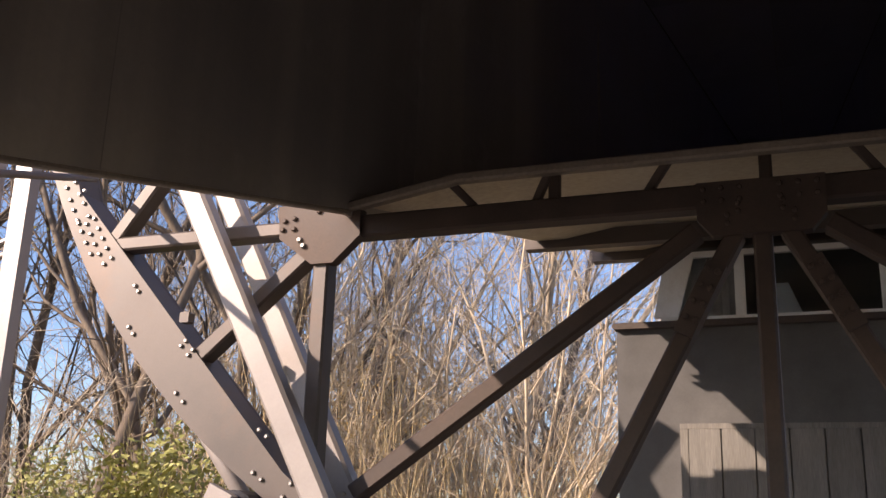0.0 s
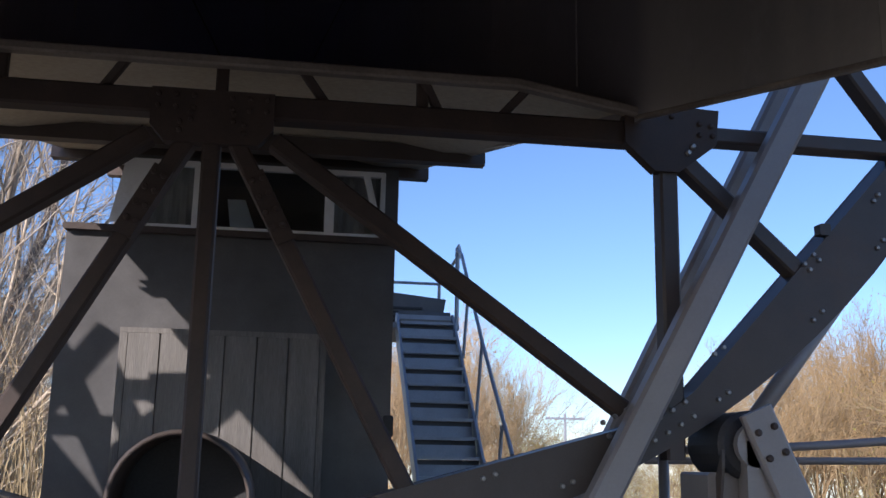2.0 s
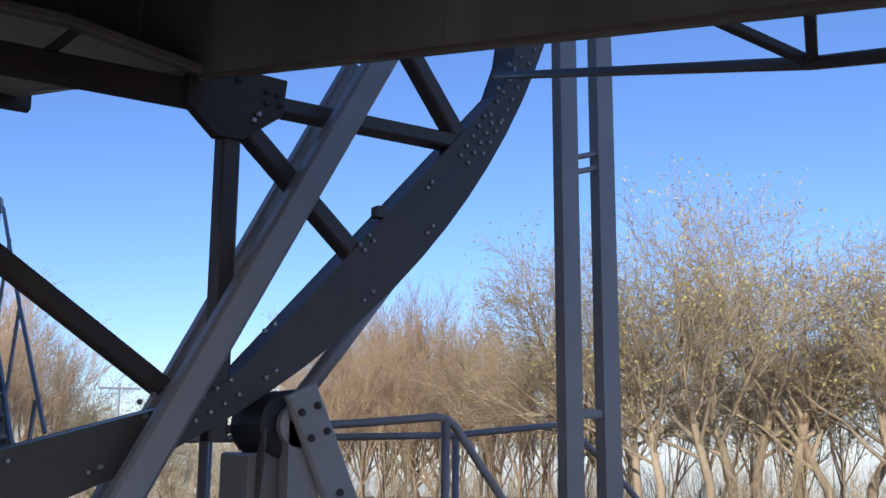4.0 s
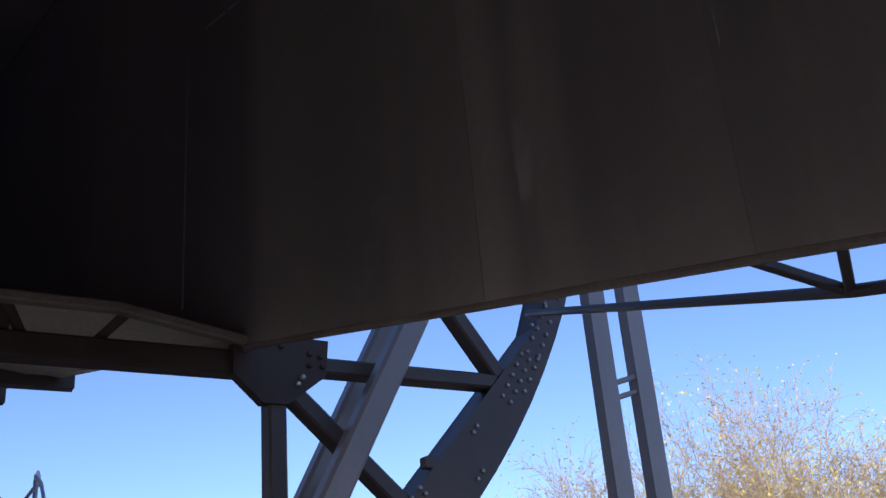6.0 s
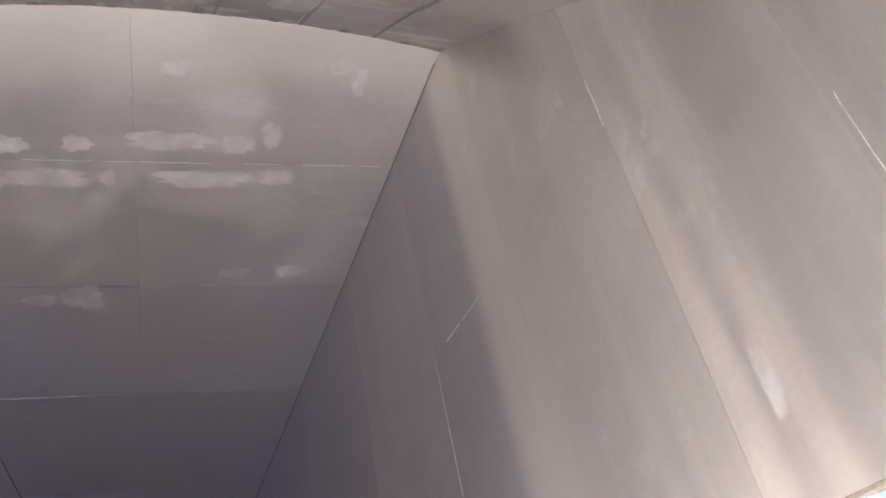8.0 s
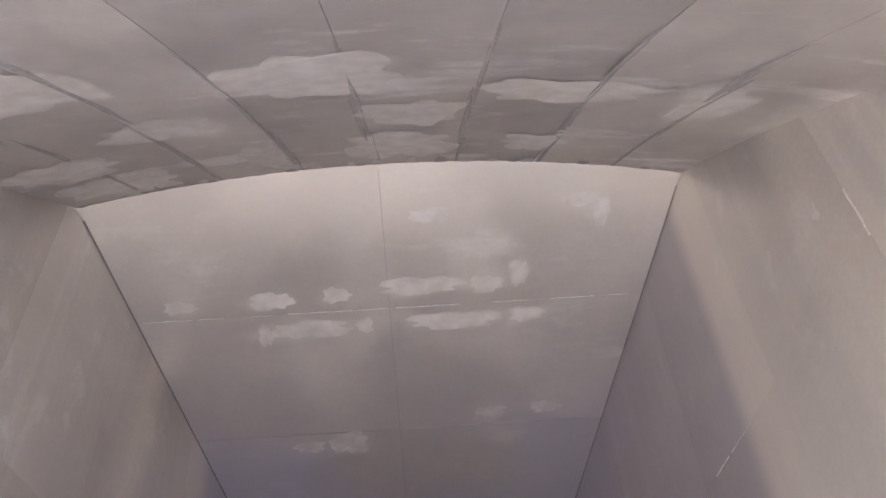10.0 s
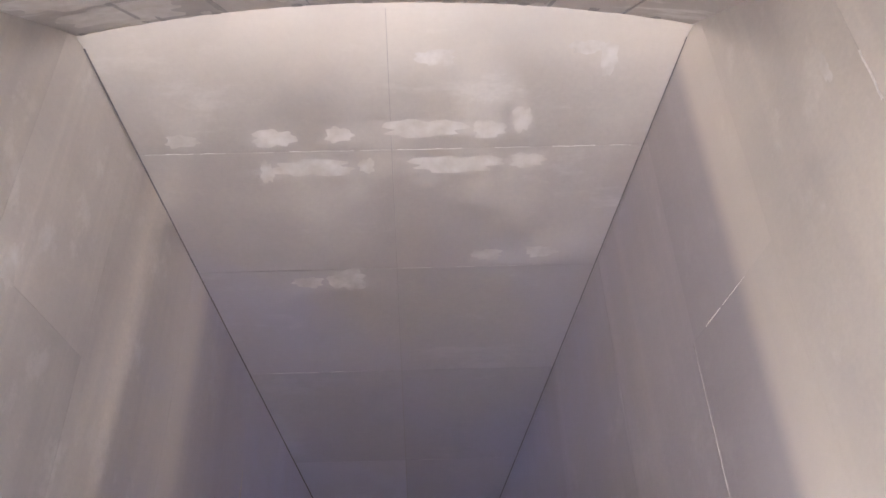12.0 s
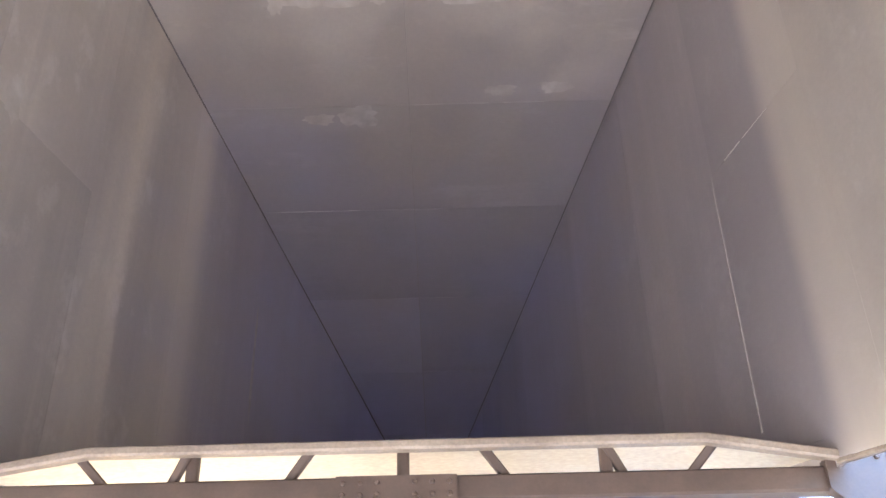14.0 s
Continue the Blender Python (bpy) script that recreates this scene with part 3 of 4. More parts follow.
for i, (sx, sz, rx, ry) in enumerate(((-0.20, 0.215, 0.030, 0.016), (-0.215, 0.165, 0.026, 0.014), (-0.12, 0.12, 0.024, 0.012), (0.02, 0.20, 0.026, 0.02), (0.03, 0.13, 0.02, 0.015),
                                      (0.12, 0.195, 0.016, 0.012), (0.16, 0.17, 0.02, 0.007), (0.115, 0.09, 0.03, 0.012), (-0.02, 0.06, 0.03, 0.02), (-0.16, 0.03, 0.03, 0.02),
                                      (-0.08, 0.20, 0.01, 0.02), (0.2, 0.1, 0.014, 0.02), (0.07, 0.232, 0.012, 0.004), (-0.06, 0.235, 0.01, 0.004))):
    blotch(rx * 1.5, ry * 1.5, lambda u, v, sx=sx, sz=sz: dish(sx + u, min(sz + v, TT - 0.002)) + Vector((0, 0.5, -0.8)) * 0.0095, reflector, 40 + i)
# dark stains along the reflector's seams, pale and dark drips along its edge
drip = random.Random(17)
for k in range(1, strips):
    for part_no in range(3):
        sx = -TS + 2 * TS * k / strips + drip.uniform(-0.004, 0.004)
        sz = 0.205 - 0.075 * part_no + drip.uniform(-0.02, 0.02)
        blotch(drip.uniform(0.0012, 0.003), drip.uniform(0.04, 0.06), lambda u, v, sx=sx, sz=sz: dish(sx + u, min(sz + v, TT - 0.001)) + Vector((0, 0.5, -0.8)) * 0.0085, reflector, 120 + 5 * k + part_no, "stain")
for k in range(26):
    sx = -TS + 2 * TS * (k + drip.random()) / 26
    ln = drip.uniform(0.002, 0.009)
    blotch(drip.uniform(0.002, 0.007), ln, lambda u, v, sx=sx, ln=ln: dish(sx + u, min(TT - ln * 0.8 + v, TT - 0.0005)) + Vector((0, 0.5, -0.8)) * 0.0105, reflector, 200 + k, "smear" if k % 3 else "stain")
# smears on the side walls
for side, wall, spots in ((-1, side_walls[0], ((4.82, 6.29, 0.015, 0.03), (4.3, 5.5, 0.06, 0.16), (3.6, 5.2, 0.09, 0.2), (7.45, 5.3, 0.02, 0.5))),
                          (1, side_walls[1], ((2.83, 5.0, 0.035, 0.13), (2.8, 3.55, 0.045, 0.16), (3.3, 5.9, 0.03, 0.1)))):
    for i, (y, z, rx, ry) in enumerate(spots):
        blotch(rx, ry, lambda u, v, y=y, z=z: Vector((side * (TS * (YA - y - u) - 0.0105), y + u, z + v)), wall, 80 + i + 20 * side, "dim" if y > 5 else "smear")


# floor of the horn, seen from below, with a raised lip
LIP = [(-2.16, 3.34), (-1.86, 3.39), (-1.50, 3.45), (1.50, 3.45), (1.86, 3.39), (2.16, 3.34)]


bm = B()
slab(bm, [Vector((x, YW, z + 0.02)) for x, z in LIP] +
     [Vector((TS * (YA - y_end) + 0.1, y_end, floor_z(y_end))), Vector((-TS * (YA - y_end) - 0.1, y_end, floor_z(y_end)))], (0, 0, 0.012))
hpart("bottom_wall", bm, "alu_out", label="dull cream aluminium underside of the horn")
bm = B()
pts = section(0.07, 0.05, 0.01)
loft(bm, [[Vector((x, YW - 0.02 + a, z + b)) for a, b in pts] for x, z in LIP])
hpart("lip", bm, "lip", label="folded brownish metal lip")
for side in (-1, 1):
    bm = B()
    y0 = curve[-1].y
    ysr = [4.58, 3.5, 2.6, 1.98, 1.6, 0.8, y0]
    pts = section(0.05, 0.03, 0.008)
    loft(bm, [[Vector((side * (TS * (YA - y) + 0.02) + a, y, rim_z(y) - 0.005 + b)) for a, b in pts] for y in ysr])
    hpart("lip", bm, "lip", label="folded brownish metal lip")
bm = B()
low_l, low_r = dish(-TS, mouth_slope(-TS)), dish(TS, mouth_slope(TS))
beam(bm, low_l, low_r, 0.07, 0.05, (0, 0, 1))
hpart("lip", bm, "alu_out", label="folded aluminium lip")

# stiffening ribs below the floor, outside the side walls too
RIBS = [(5.7, 0.06), (6.68, 0.12), (7.7, 0.12), (8.65, 0.13), (9.55, 0.14), (10.4, 0.14)]
for y, d in RIBS:
    bm = B()
    w = TS * (YA - y) + 0.17
    z = floor_z(y)
    channel(bm, (-w, y, z - d / 2 - 0.004), (w, y, z - d / 2 - 0.004), d, 0.1, 0.012, (0, -1, 0))
    hpart("rib", bm, "steel", label="grey steel stiffening rib")
    for side in (-1, 1):
        bm = B()
        top = wall_top(y)
        beam(bm, (side * (w - 0.08), y, z - 0.02), (side * (w - 0.08), y, top + 0.08), 0.1, 0.08, (0, -1, 0))
        hpart("rib", bm, "steel")
    bm = B()
    beam(bm, (-w, y, wall_top(y) + 0.08), (w, y, wall_top(y) + 0.08), 0.12, 0.08, (0, -1, 0))
    hpart("rib", bm, "steel")

# side rods with brackets
for side in (-1, 1):
    bm = B()
    tube(bm, [(side * 3.86, 4.57, 3.68), (side * 3.12, 1.95, 2.765), (side * 2.93, 1.2, 2.545), (side * 3.0, 0.55, 2.55)], 0.022)
    rod = hpart("side_rod", bm, "steel", label="thin grey rod along the mouth")
    for dy in (-0.18, 0.1):
        bm = B()
        beam(bm, (side * 3.12, 1.95, 2.765), (side * (TS * (YA - 1.95 - dy) + 0.02), 1.95 + dy, rim_z(1.95 + dy)), 0.035, 0.03, (0, 0, 1), 0.004)
        part("bracket", bm, "steel", rod)

# ---- the elevation wheel ----
wheel = thing("elevation_wheel", "large riveted grey steel wheel carrying the horn", "wheel", at=(0, YW, 0))
WI = Matrix.Translation((0, -YW, 0))
D0, D1 = YW, YW + 0.22


def wpart(name, bm, material, parent=wheel, label="", smooth=False):
    ob = part(name, bm, material, parent, label, smooth)
    if parent is wheel:
        ob.matrix_basis = WI
    return ob


def polar(r, deg):
    return wide(r * math.sin(radians(deg))), ZC - r * math.cos(radians(deg))


def wide(x):
    """The wheel's one half spreads a little wider than the other."""
    return x * 1.015 if x < 0 else x


def inner_r(deg):
    """The inner edge is straight between joints."""
    nodes = [-180, -148, -122, -96, -64, -31, 0, 31, 64, 96, 122, 148, 180]
    for a, b in zip(nodes, nodes[1:]):
        if a <= deg <= b:
            return 4.445 * math.cos(radians((b - a) / 2)) / math.cos(radians(deg - (a + b) / 2))


for a in range(12):
    bm = B()
    seg = [-180 + a * 30 + 30 * i / 10 for i in range(11)]
    o = [polar(RO, q) for q in seg]
    inn = [polar(inner_r(q), q) for q in seg]
    t = 0.02
    for ya_, yb_ in ((D0, D0 + t), (D1 - t, D1)):
        prism(bm, o + inn[::-1], ya_, yb_)
    for rr in (lambda q: RO - 0.012, lambda q: inner_r(q) + 0.012):
        pts = [polar(rr(q) + 0.01, q) for q in seg] + [polar(rr(q) - 0.01, q) for q in seg[::-1]]
        prism(bm, pts, D0 + t, D1 - t)
    wpart("rim", bm, "steel", label="grey steel box rim with rivets")
rims = [o for o in wheel.children]

# rivets share one domed mesh
bm = B()
for r, h0, h1 in ((0.0135, 0, 0.012),):
    loft(bm, [[Vector((r * k * math.cos(i * math.tau / 8), -h * 0.8, r * k * math.sin(i * math.tau / 8))) for i in range(8)]
              for k, h in ((1, 0), (1, 0.012), (0.6, 0.02))])
RIVET = mesh_of("bolt", bm, "bolt")
RIVET_DARK = RIVET.copy()
RIVET_DARK.materials[0] = M["rust"]


def rivets(parent, pts, y, s=1.0, me=RIVET):
    """Rivet heads on the face at depth y of a wheel part."""
    for x, z in pts:
        share("bolt", me, parent, Matrix.Translation((x, y, z)) @ Matrix.Diagonal((s, s, s, 1)))


def rim_at(deg):
    return rims[int((deg + 180) // 30) % 12]


def rows(deg0, n, step, rad):
    return [polar(r, deg0 + i * step) for i in range(n) for r in rad]


for s in (-1, 1):
    for d0, n, st, rad in ((57.5, 4, 1.1, (4.50,)), (56, 5, 1.0, (4.45, 4.39)), (60.5, 2, 1.3, (4.5, 4.42)), (62.8, 3, 1.2, (4.5, 4.43, 4.39)), (65, 4, 1.4, (4.51, 4.44)),
                           (52, 1, 1, (4.34,)), (52.6, 1, 1, (4.34,)), (49.5, 2, 0.7, (4.5,)), (44.8, 2, 1.0, (4.31, 4.27)), (42.5, 2, 0.9, (4.50,)), (35.5, 2, 0.8, (4.31,)), (34, 2, 0.8, (4.5,)),
                           (29, 4, 1.0, (4.5, 4.42)), (26.5, 3, 0.9, (4.46, 4.38, 4.31)), (22.5, 2, 0.7, (4.5,)), (18, 2, 0.8, (4.34,)), (16, 2, 0.9, (4.52,)), (10.5, 2, 1.2, (4.46, 4.38))):
        for x, z in rows(d0, n, st, rad):
            rivets(rim_at(s * d0), [(wide(s * x), z)], D0)

ym = D0 + 0.07


def member(name, p0, p1, w, label="", mat_="steel", d=0.12):
    bm = B()
    beam(bm, (p0[0], ym, p0[1]), (p1[0], ym, p1[1]), w, d, (0, -1, 0), 0.012)
    return wpart(name, bm, mat_, wheel, label)


member("chord", (-2.2, 3.25), (2.2, 3.25), 0.125, "rust-brown steel chord beam", "rust")
for s in (-1, 1):
    member("post", (s * 2.30, 3.15), (s * 2.30, 1.6), 0.095, "grey steel post")
    member("outer_chord", (s * 2.3, 3.27), (wide(s * 3.68), 3.265), 0.085)
    member("diagonal", (s * 2.34, 3.17), (wide(s * 3.07), 2.5), 0.09)
    member("diagonal", (wide(s * 3.72), 3.22), (wide(s * 3.20), 3.92), 0.09)
    member("spoke", (s * 0.3, 3.085), (s * 2.04, 1.84), 0.09, "rust-brown steel spoke", "rust")
    member("spoke", (s * 0.12, 3.06), (s * 1.03, 1.36), 0.085, "rust-brown steel spoke", "rust")
    bm = B()
    pts = [(2.06, 3.34), (2.06, 3.19), (2.215, 3.045), (2.345, 3.045), (2.55, 3.2), (2.57, 3.39), (2.3, 3.40)]
    prism(bm, [(s * x, z) for x, z in pts], D0 - 0.016, D0 + 0.06)
    gus = wpart("gusset", bm, "rust", wheel, "riveted dark brown steel gusset plate")
    rivets(gus, [(s * x, z) for x, z in ((2.42, 3.185), (2.395, 3.15))], D0 - 0.016, 1.25)
    rivets(gus, [(s * x, z) for x, z in ((2.46, 3.25), (2.52, 3.30), (2.53, 3.25), (2.46, 3.31), (2.31, 3.34))], D0 - 0.016, 1.1, RIVET_DARK)
member("spoke", (0, 3.1), (0, 1.25), 0.085, "rust-brown steel spoke", "rust")
bm = B()
prism(bm, [(-0.29, 3.305), (0.29, 3.305), (0.29, 3.12), (0.22, 3.04), (-0.22, 3.04), (-0.29, 3.12)], D0 - 0.02, D0 + 0.05)
hub = wpart("gusset", bm, "rust", wheel, "riveted rust-brown centre gusset plate")
rivets(hub, [(x * 0.075, z) for x in (-3.4, -2.3, -1.2, 1.2, 2.3, 3.4) for z in (3.27, 3.21)] +
       [(s * (0.1 + 0.05 * i), 3.15 - 0.055 * i + k) for s in (-1, 1) for i in range(2) for k in (0, 0.04)], D0 - 0.02, 1.0, RIVET_DARK)
for s in (-1, 1):
    bm = B()
    prism(bm, [(s * 0.165, 2.89), (s * 0.25, 2.93), (s * 0.42, 2.60), (s * 0.335, 2.56)], D0 - 0.012, D0 + 0.02)
    pl = wpart("splice_plate", bm, "rust", wheel)
    rivets(pl, [(s * (0.205 + 0.036 * i + 0.045 * k), 2.865 - 0.075 * i + 0.02 * k) for i in range(4) for k in (0, 1)], D0 - 0.012, 1.2, RIVET_DARK)
# short posts and braces between chord and lip
for x in (-1.0, 0.03, 1.02):
    bm = B()
    beam(bm, (x, YW + 0.06, 3.31), (x, YW + 0.06, 3.46), 0.06, 0.05, (0, -1, 0))
    wpart("short_post", bm, "rust")
for s in (-1, 1):
    for x0, x1 in ((1.42, 1.56), (0.55, 0.42), (1.12, 1.02)):
        bm = B()
        beam(bm, (s * x0, YW + 0.1, 3.3), (s * x1, YW + 0.02, 3.45), 0.045, 0.04, (0, -1, 0))
        wpart("brace", bm, "rust")
for s in (-1, 1):
    for deg in (47.5,):
        bm = B()
        x, z = polar(4.25, deg)
        box(bm, (s * x - 0.03, D0 - 0.01, z), (s * x + 0.03, D0 + 0.05, z + 0.06))
        wpart("lug", bm, "steel")

# ---- the base ----
# struts in pairs that straddle the wheel
for s in (-1, 1):
    for yy_, k, x0 in ((YW - 0.16, 0.545, 2.615), (YW + 0.50, 0.525, 2.73)):
        st = thing("support_strut", "light grey painted square steel strut beside the wheel", "strut", "support struts", at=(s * (x0 + k * (0.35 - 2.8)) - (0.06 if s < 0 else 0), yy_, 0.35))
        bm = B()
        beam(bm, (0, 0, 0), (s * k * 3.4, 0, 3.4), 0.14, 0.12, (0, -1, 0), 0.018)
        part("tube", bm, "strut", st)
        bm = B()
        box(bm, (-0.16, -0.12, -0.35), (0.16, 0.12, 0.02))
        part("foot", bm, "steel", st)

# twin posts with rungs
for s in (-1, 1):
    lad = thing("twin_post_mast", "pair of grey steel posts joined by short rungs", "mast", "twin post masts", at=(wide(s * 4.885), 4.97, 0.03))
    for dx in (-0.16, 0.16):
        bm = B()
        channel(bm, (dx, 0, 0), (dx, 0, 4.9), 0.14, 0.09, 0.012, (0, -1, 0))
        part("post", bm, "strut", lad)
    for z, up_, w in ((0.6, 0, 0.06), (1.74, 0, 0.06), (3.30, 0.06, 0.035), (3.40, 0.06, 0.035), (4.6, 0, 0.06)):
        bm = B()
        beam(bm, (-0.1, 0.0, z), (0.1, 0.0, z + up_), w, 0.05, (0, -1, 0))
        part("rung", bm, "strut", lad)

# rollers below the rim
for s in (-1, 1):
    rx, rz = polar(RO + 0.17, 33.5)
    ro = thing("support_roller", "dark steel roller in a bolted grey bracket under the rim", "roller", "support rollers", at=(wide(s * rx), ym, 0.03))
    z0 = rz - 0.03
    bm = B()
    loft(bm, [[Vector((r * math.cos(i * math.tau / 24), y, z0 + r * math.sin(i * math.tau / 24))) for i in range(24)]
              for r, y in ((0.14, -0.2), (0.165, -0.18), (0.165, 0.18), (0.14, 0.2))])
    part("roller", bm, "rubber", ro)
    bm = B()
    tube(bm, [(0, -0.255, z0), (0, 0.3, z0)], 0.04, 12)
    part("axle", bm, "rubber", ro)
    bm = B()
    beam(bm, (-s * 0.02, -0.29, z0 + 0.16), (s * 0.62, -0.29, 0.35), 0.165, 0.05, (0, -1, 0), 0.015)
    plate = part("bracket", bm, "strut", ro, "inclined light grey bracket plate")
    for f, q in ((0.06, -0.04), (0.06, 0.04), (0.14, 0.04), (0.14, -0.04), (0.32, 0)):
        p = Vector((-s * 0.02, -0.315, z0 + 0.16)).lerp(Vector((s * 0.62, -0.315, 0.35)), f)
        share("bolt", RIVET_DARK, plate, Matrix.Translation(p + Vector((q, 0, q * 0.4))) @ Matrix.Diagonal((1.3, 1.3, 1.3, 1)))
    bm = B()
    channel(bm, (0.02 * s, -0.22, 0), (0.02 * s, -0.22, z0 + 0.02), 0.16, 0.1, 0.014, (0, -1, 0))
    part("post", bm, "strut", ro)
    bm = B()
    box(bm, (-0.2, -0.14, 0.04), (0.1, 0.2, z0 - 0.13), 0.012)
    box(bm, (-0.26, -0.2, 0), (0.2, 0.26, 0.038), 0.008)
    part("pedestal", bm, "strut", ro)
    for xx_ in (-0.17, 0.07):
        bm = B()
        slab(bm, [(xx_, -0.16, z0 - 0.42), (xx_, -0.16, z0 - 0.15), (xx_, -0.24, z0 - 0.02), (xx_, -0.24, z0 - 0.1)], (0.014, 0, 0))
        part("gusset", bm, "steel", ro)
    bm = B()
    tube(bm, [(0, -0.27, z0), (0, -0.225, z0)], 0.105, 20)
    part("end_cap", bm, "strut", ro, smooth=False)
    bm = B()
    tube(bm, [(s * 0.02, 0.55, z0 - 0.3), (s * 0.98, 0.42, z0 + 0.98)], 0.05, 12)
    part("brace", bm, "strut", ro, smooth=True)

# frame and deck that carry shed and stair
base = thing("base_frame", "grey steel base frame on the concrete pad", "frame", at=(0, 8, 0.03))
for x in (-1.2, 1.2):
    bm = B()
    beam(bm, (x, -3.0, 0.38), (x, 4.2, 0.38), 0.25, 0.75, (0, 0, 1))
    part("beam", bm, "steel", base)
for y in (-2.9, -0.5, 2, 4.1):
    bm = B()
    beam(bm, (-1.5, y, 0.55), (2.6, y, 0.55), 0.2, 0.35, (0, 0, 1))
    part("cross_beam", bm, "steel", base)

# ---- the shed below the horn ----
shed = thing("equipment_shed", "grey painted equipment shed with plank door and windowed upper cabin", "shed", at=(0, 7.07, 0.78))


def spart(name, bm, material, parent=shed, label=""):
    return part(name, bm, material, parent, label)


X0, X1, ZT = -1.165, 1.15, 2.33
for lo, hi in (((X0, 0, 0), (X1, 0.05, ZT)), ((X0, 2.5, 0), (X1, 2.55, ZT)), ((X0, 0.05, 0), (X0 + 0.05, 2.5, ZT)), ((X1 - 0.05, 0.05, 0), (X1, 2.5, ZT))):
    bm = B()
    box(bm, lo, hi)
    spart("wall", bm, "shed", label="grey painted metal wall")
bm = B()
box(bm, (X0 - 0.02, -0.06, ZT), (X1 + 0.02, 2.6, ZT + 0.045), 0.012)
spart("roof", bm, "brown", label="thin dark brown roof edge")
# the plank door stands proud of the wall as a shallow box
DY, DT = -0.33, 1.586
bm = B()
box(bm, (-0.668, DY, 0), (0.655, -0.002, DT), 0.006)
door = spart("door", bm, "shed", label="wide boxed-out door of vertical grey boards")
bm = B()
for lo, hi in (((-0.69, DY - 0.012, 0), (-0.64, DY + 0.1, DT)), ((0.625, DY - 0.012, 0), (0.668, DY + 0.1, DT)), ((-0.69, DY - 0.014, DT + 0.001), (0.668, DY + 0.1, DT + 0.035))):
    box(bm, lo, hi, 0.003)
part("door_frame", bm, "plank", door)
for i in range(6):
    bm = B()
    w = 1.262 / 6
    box(bm, (-0.638 + i * w + 0.005, DY - 0.03, 0.02), (-0.638 + (i + 1) * w - 0.005, DY - 0.001, DT - 0.002), 0.006)
    part("plank", bm, "plank", door)
bm = B()
box(bm, (1.1, -0.03, 0.95), (1.17, -0.005, 1.1), 0.008)
spart("latch", bm, "dark")


# upper cabin
cab = thing("window_cabin", "white-framed window cabin above the shed", "cabin", at=(0, 7.1, 3.155))
C0, C1, CH = -0.84, 1.17, 0.56
bm = B()
box(bm, (C0, 0.05, CH - 0.04), (C1, 2.4, CH), 0.005)
part("roof", bm, "shed", cab)
bm = B()
box(bm, (C0, 2.36, 0), (C1, 2.4, CH - 0.04))
part("back_wall", bm, "white", cab)
bm = B()
box(bm, (C1 - 0.1, 0.02, 0), (C1, 2.36, CH - 0.04))
part("side_wall", bm, "shed", cab, "grey side wall")
bm = B()
box(bm, (C0, 0.9, 0), (C0 + 0.04, 2.36, CH - 0.04))
part("side_wall", bm, "white", cab)
xs = [C0 + 0.02, -0.29, 0.66, C1 - 0.1]
for x0, x1 in zip(xs, xs[1:]):
    bm = B()
    for lo, hi in (((x0, 0, 0), (x1, 0.05, 0.035)), ((x0, 0, CH - 0.08), (x1, 0.05, CH - 0.04)), ((x0, 0, 0.035), (x0 + 0.035, 0.05, CH - 0.08)), ((x1 - 0.035, 0, 0.035), (x1, 0.05, CH - 0.08))):
        box(bm, lo, hi, 0.006)
    win = part("window", bm, "white", cab, "white painted window frame")
    bm = B()
    box(bm, (x0 + 0.035, 0.022, 0.035), (x1 - 0.035, 0.027, CH - 0.08), 0.001)
    p = part("pane", bm, "glass", win)
    p.visible_shadow = False
    if x0 != xs[1]:
        bm = B()
        nf = 9
        front = [Vector((x0 + 0.03 + (x1 - x0 - 0.06) * k / nf, 0.075 + 0.02 * (k % 2), 0.01)) for k in range(nf + 1)]
        loft(bm, [front + [q + Vector((0, 0.004, 0)) for q in front[::-1]], [q + Vector((0, 0, CH - 0.06)) for q in front] + [q + Vector((0, 0.004, CH - 0.06)) for q in front[::-1]]])
        part("curtain", bm, "curtain", win, "pale grey curtain behind the glass")
bm = B()
box(bm, (C0, -0.05, -0.005), (C1, 0.0, 0.03), 0.006)
part("sill", bm, "white", cab, "white painted window sill")
bm = B()
slab(bm, [(C0 - 0.05, -0.03, 0.035), (C0 + 0.12, -0.03, 0.035), (C0 + 0.24, 0.0, CH - 0.06), (C0 + 0.03, 0.0, CH - 0.06)], (0, 0.025, 0))
part("sash", bm, "white", cab, "tilted open white sash")
bm = B()
slab(bm, [(C1 - 0.16, -0.03, 0.035), (C1 - 0.11, -0.03, 0.035), (C1 - 0.22, 0.0, CH - 0.06), (C1 - 0.27, 0.0, CH - 0.06)], (0, 0.025, 0))
part("sash", bm, "white", cab, "tilted open white sash")
bm = B()
slab(bm, [(-0.06, 0.35, 0.04), (0.14, 0.35, 0.04), (0.02, 0.6, 0.4), (-0.12, 0.6, 0.4)], (0, 0.03, 0))
part("inner_board", bm, "white", cab, "pale slanting board behind the glass")

# ---- drum in front of the door ----
drum = thing("round_duct", "grey round metal duct with a dark open mouth", "duct", at=(-0.17, 6.0, 0.78))
bm = B()
cz = 0.53
rings = []
for r, y in ((0.405, 0.0), (0.42, 0.012), (0.42, 0.9), (0.41, 0.91), (0.388, 0.9), (0.388, 0.012), (0.395, 0.0)):
    rings.append([Vector((r * math.cos(i * math.tau / 32), y, cz + r * math.sin(i * math.tau / 32))) for i in range(32)])
loft(bm, rings + [rings[0]], cap=False)
part("pipe", bm, "steel", drum, smooth=True)
# dark disc put in for the unlit depth of the pipe
bm = B()
loft(bm, [[Vector((0.386 * math.cos(i * math.tau / 32), y, cz + 0.386 * math.sin(i * math.tau / 32))) for i in range(32)] for y in (0.5, 0.52)])
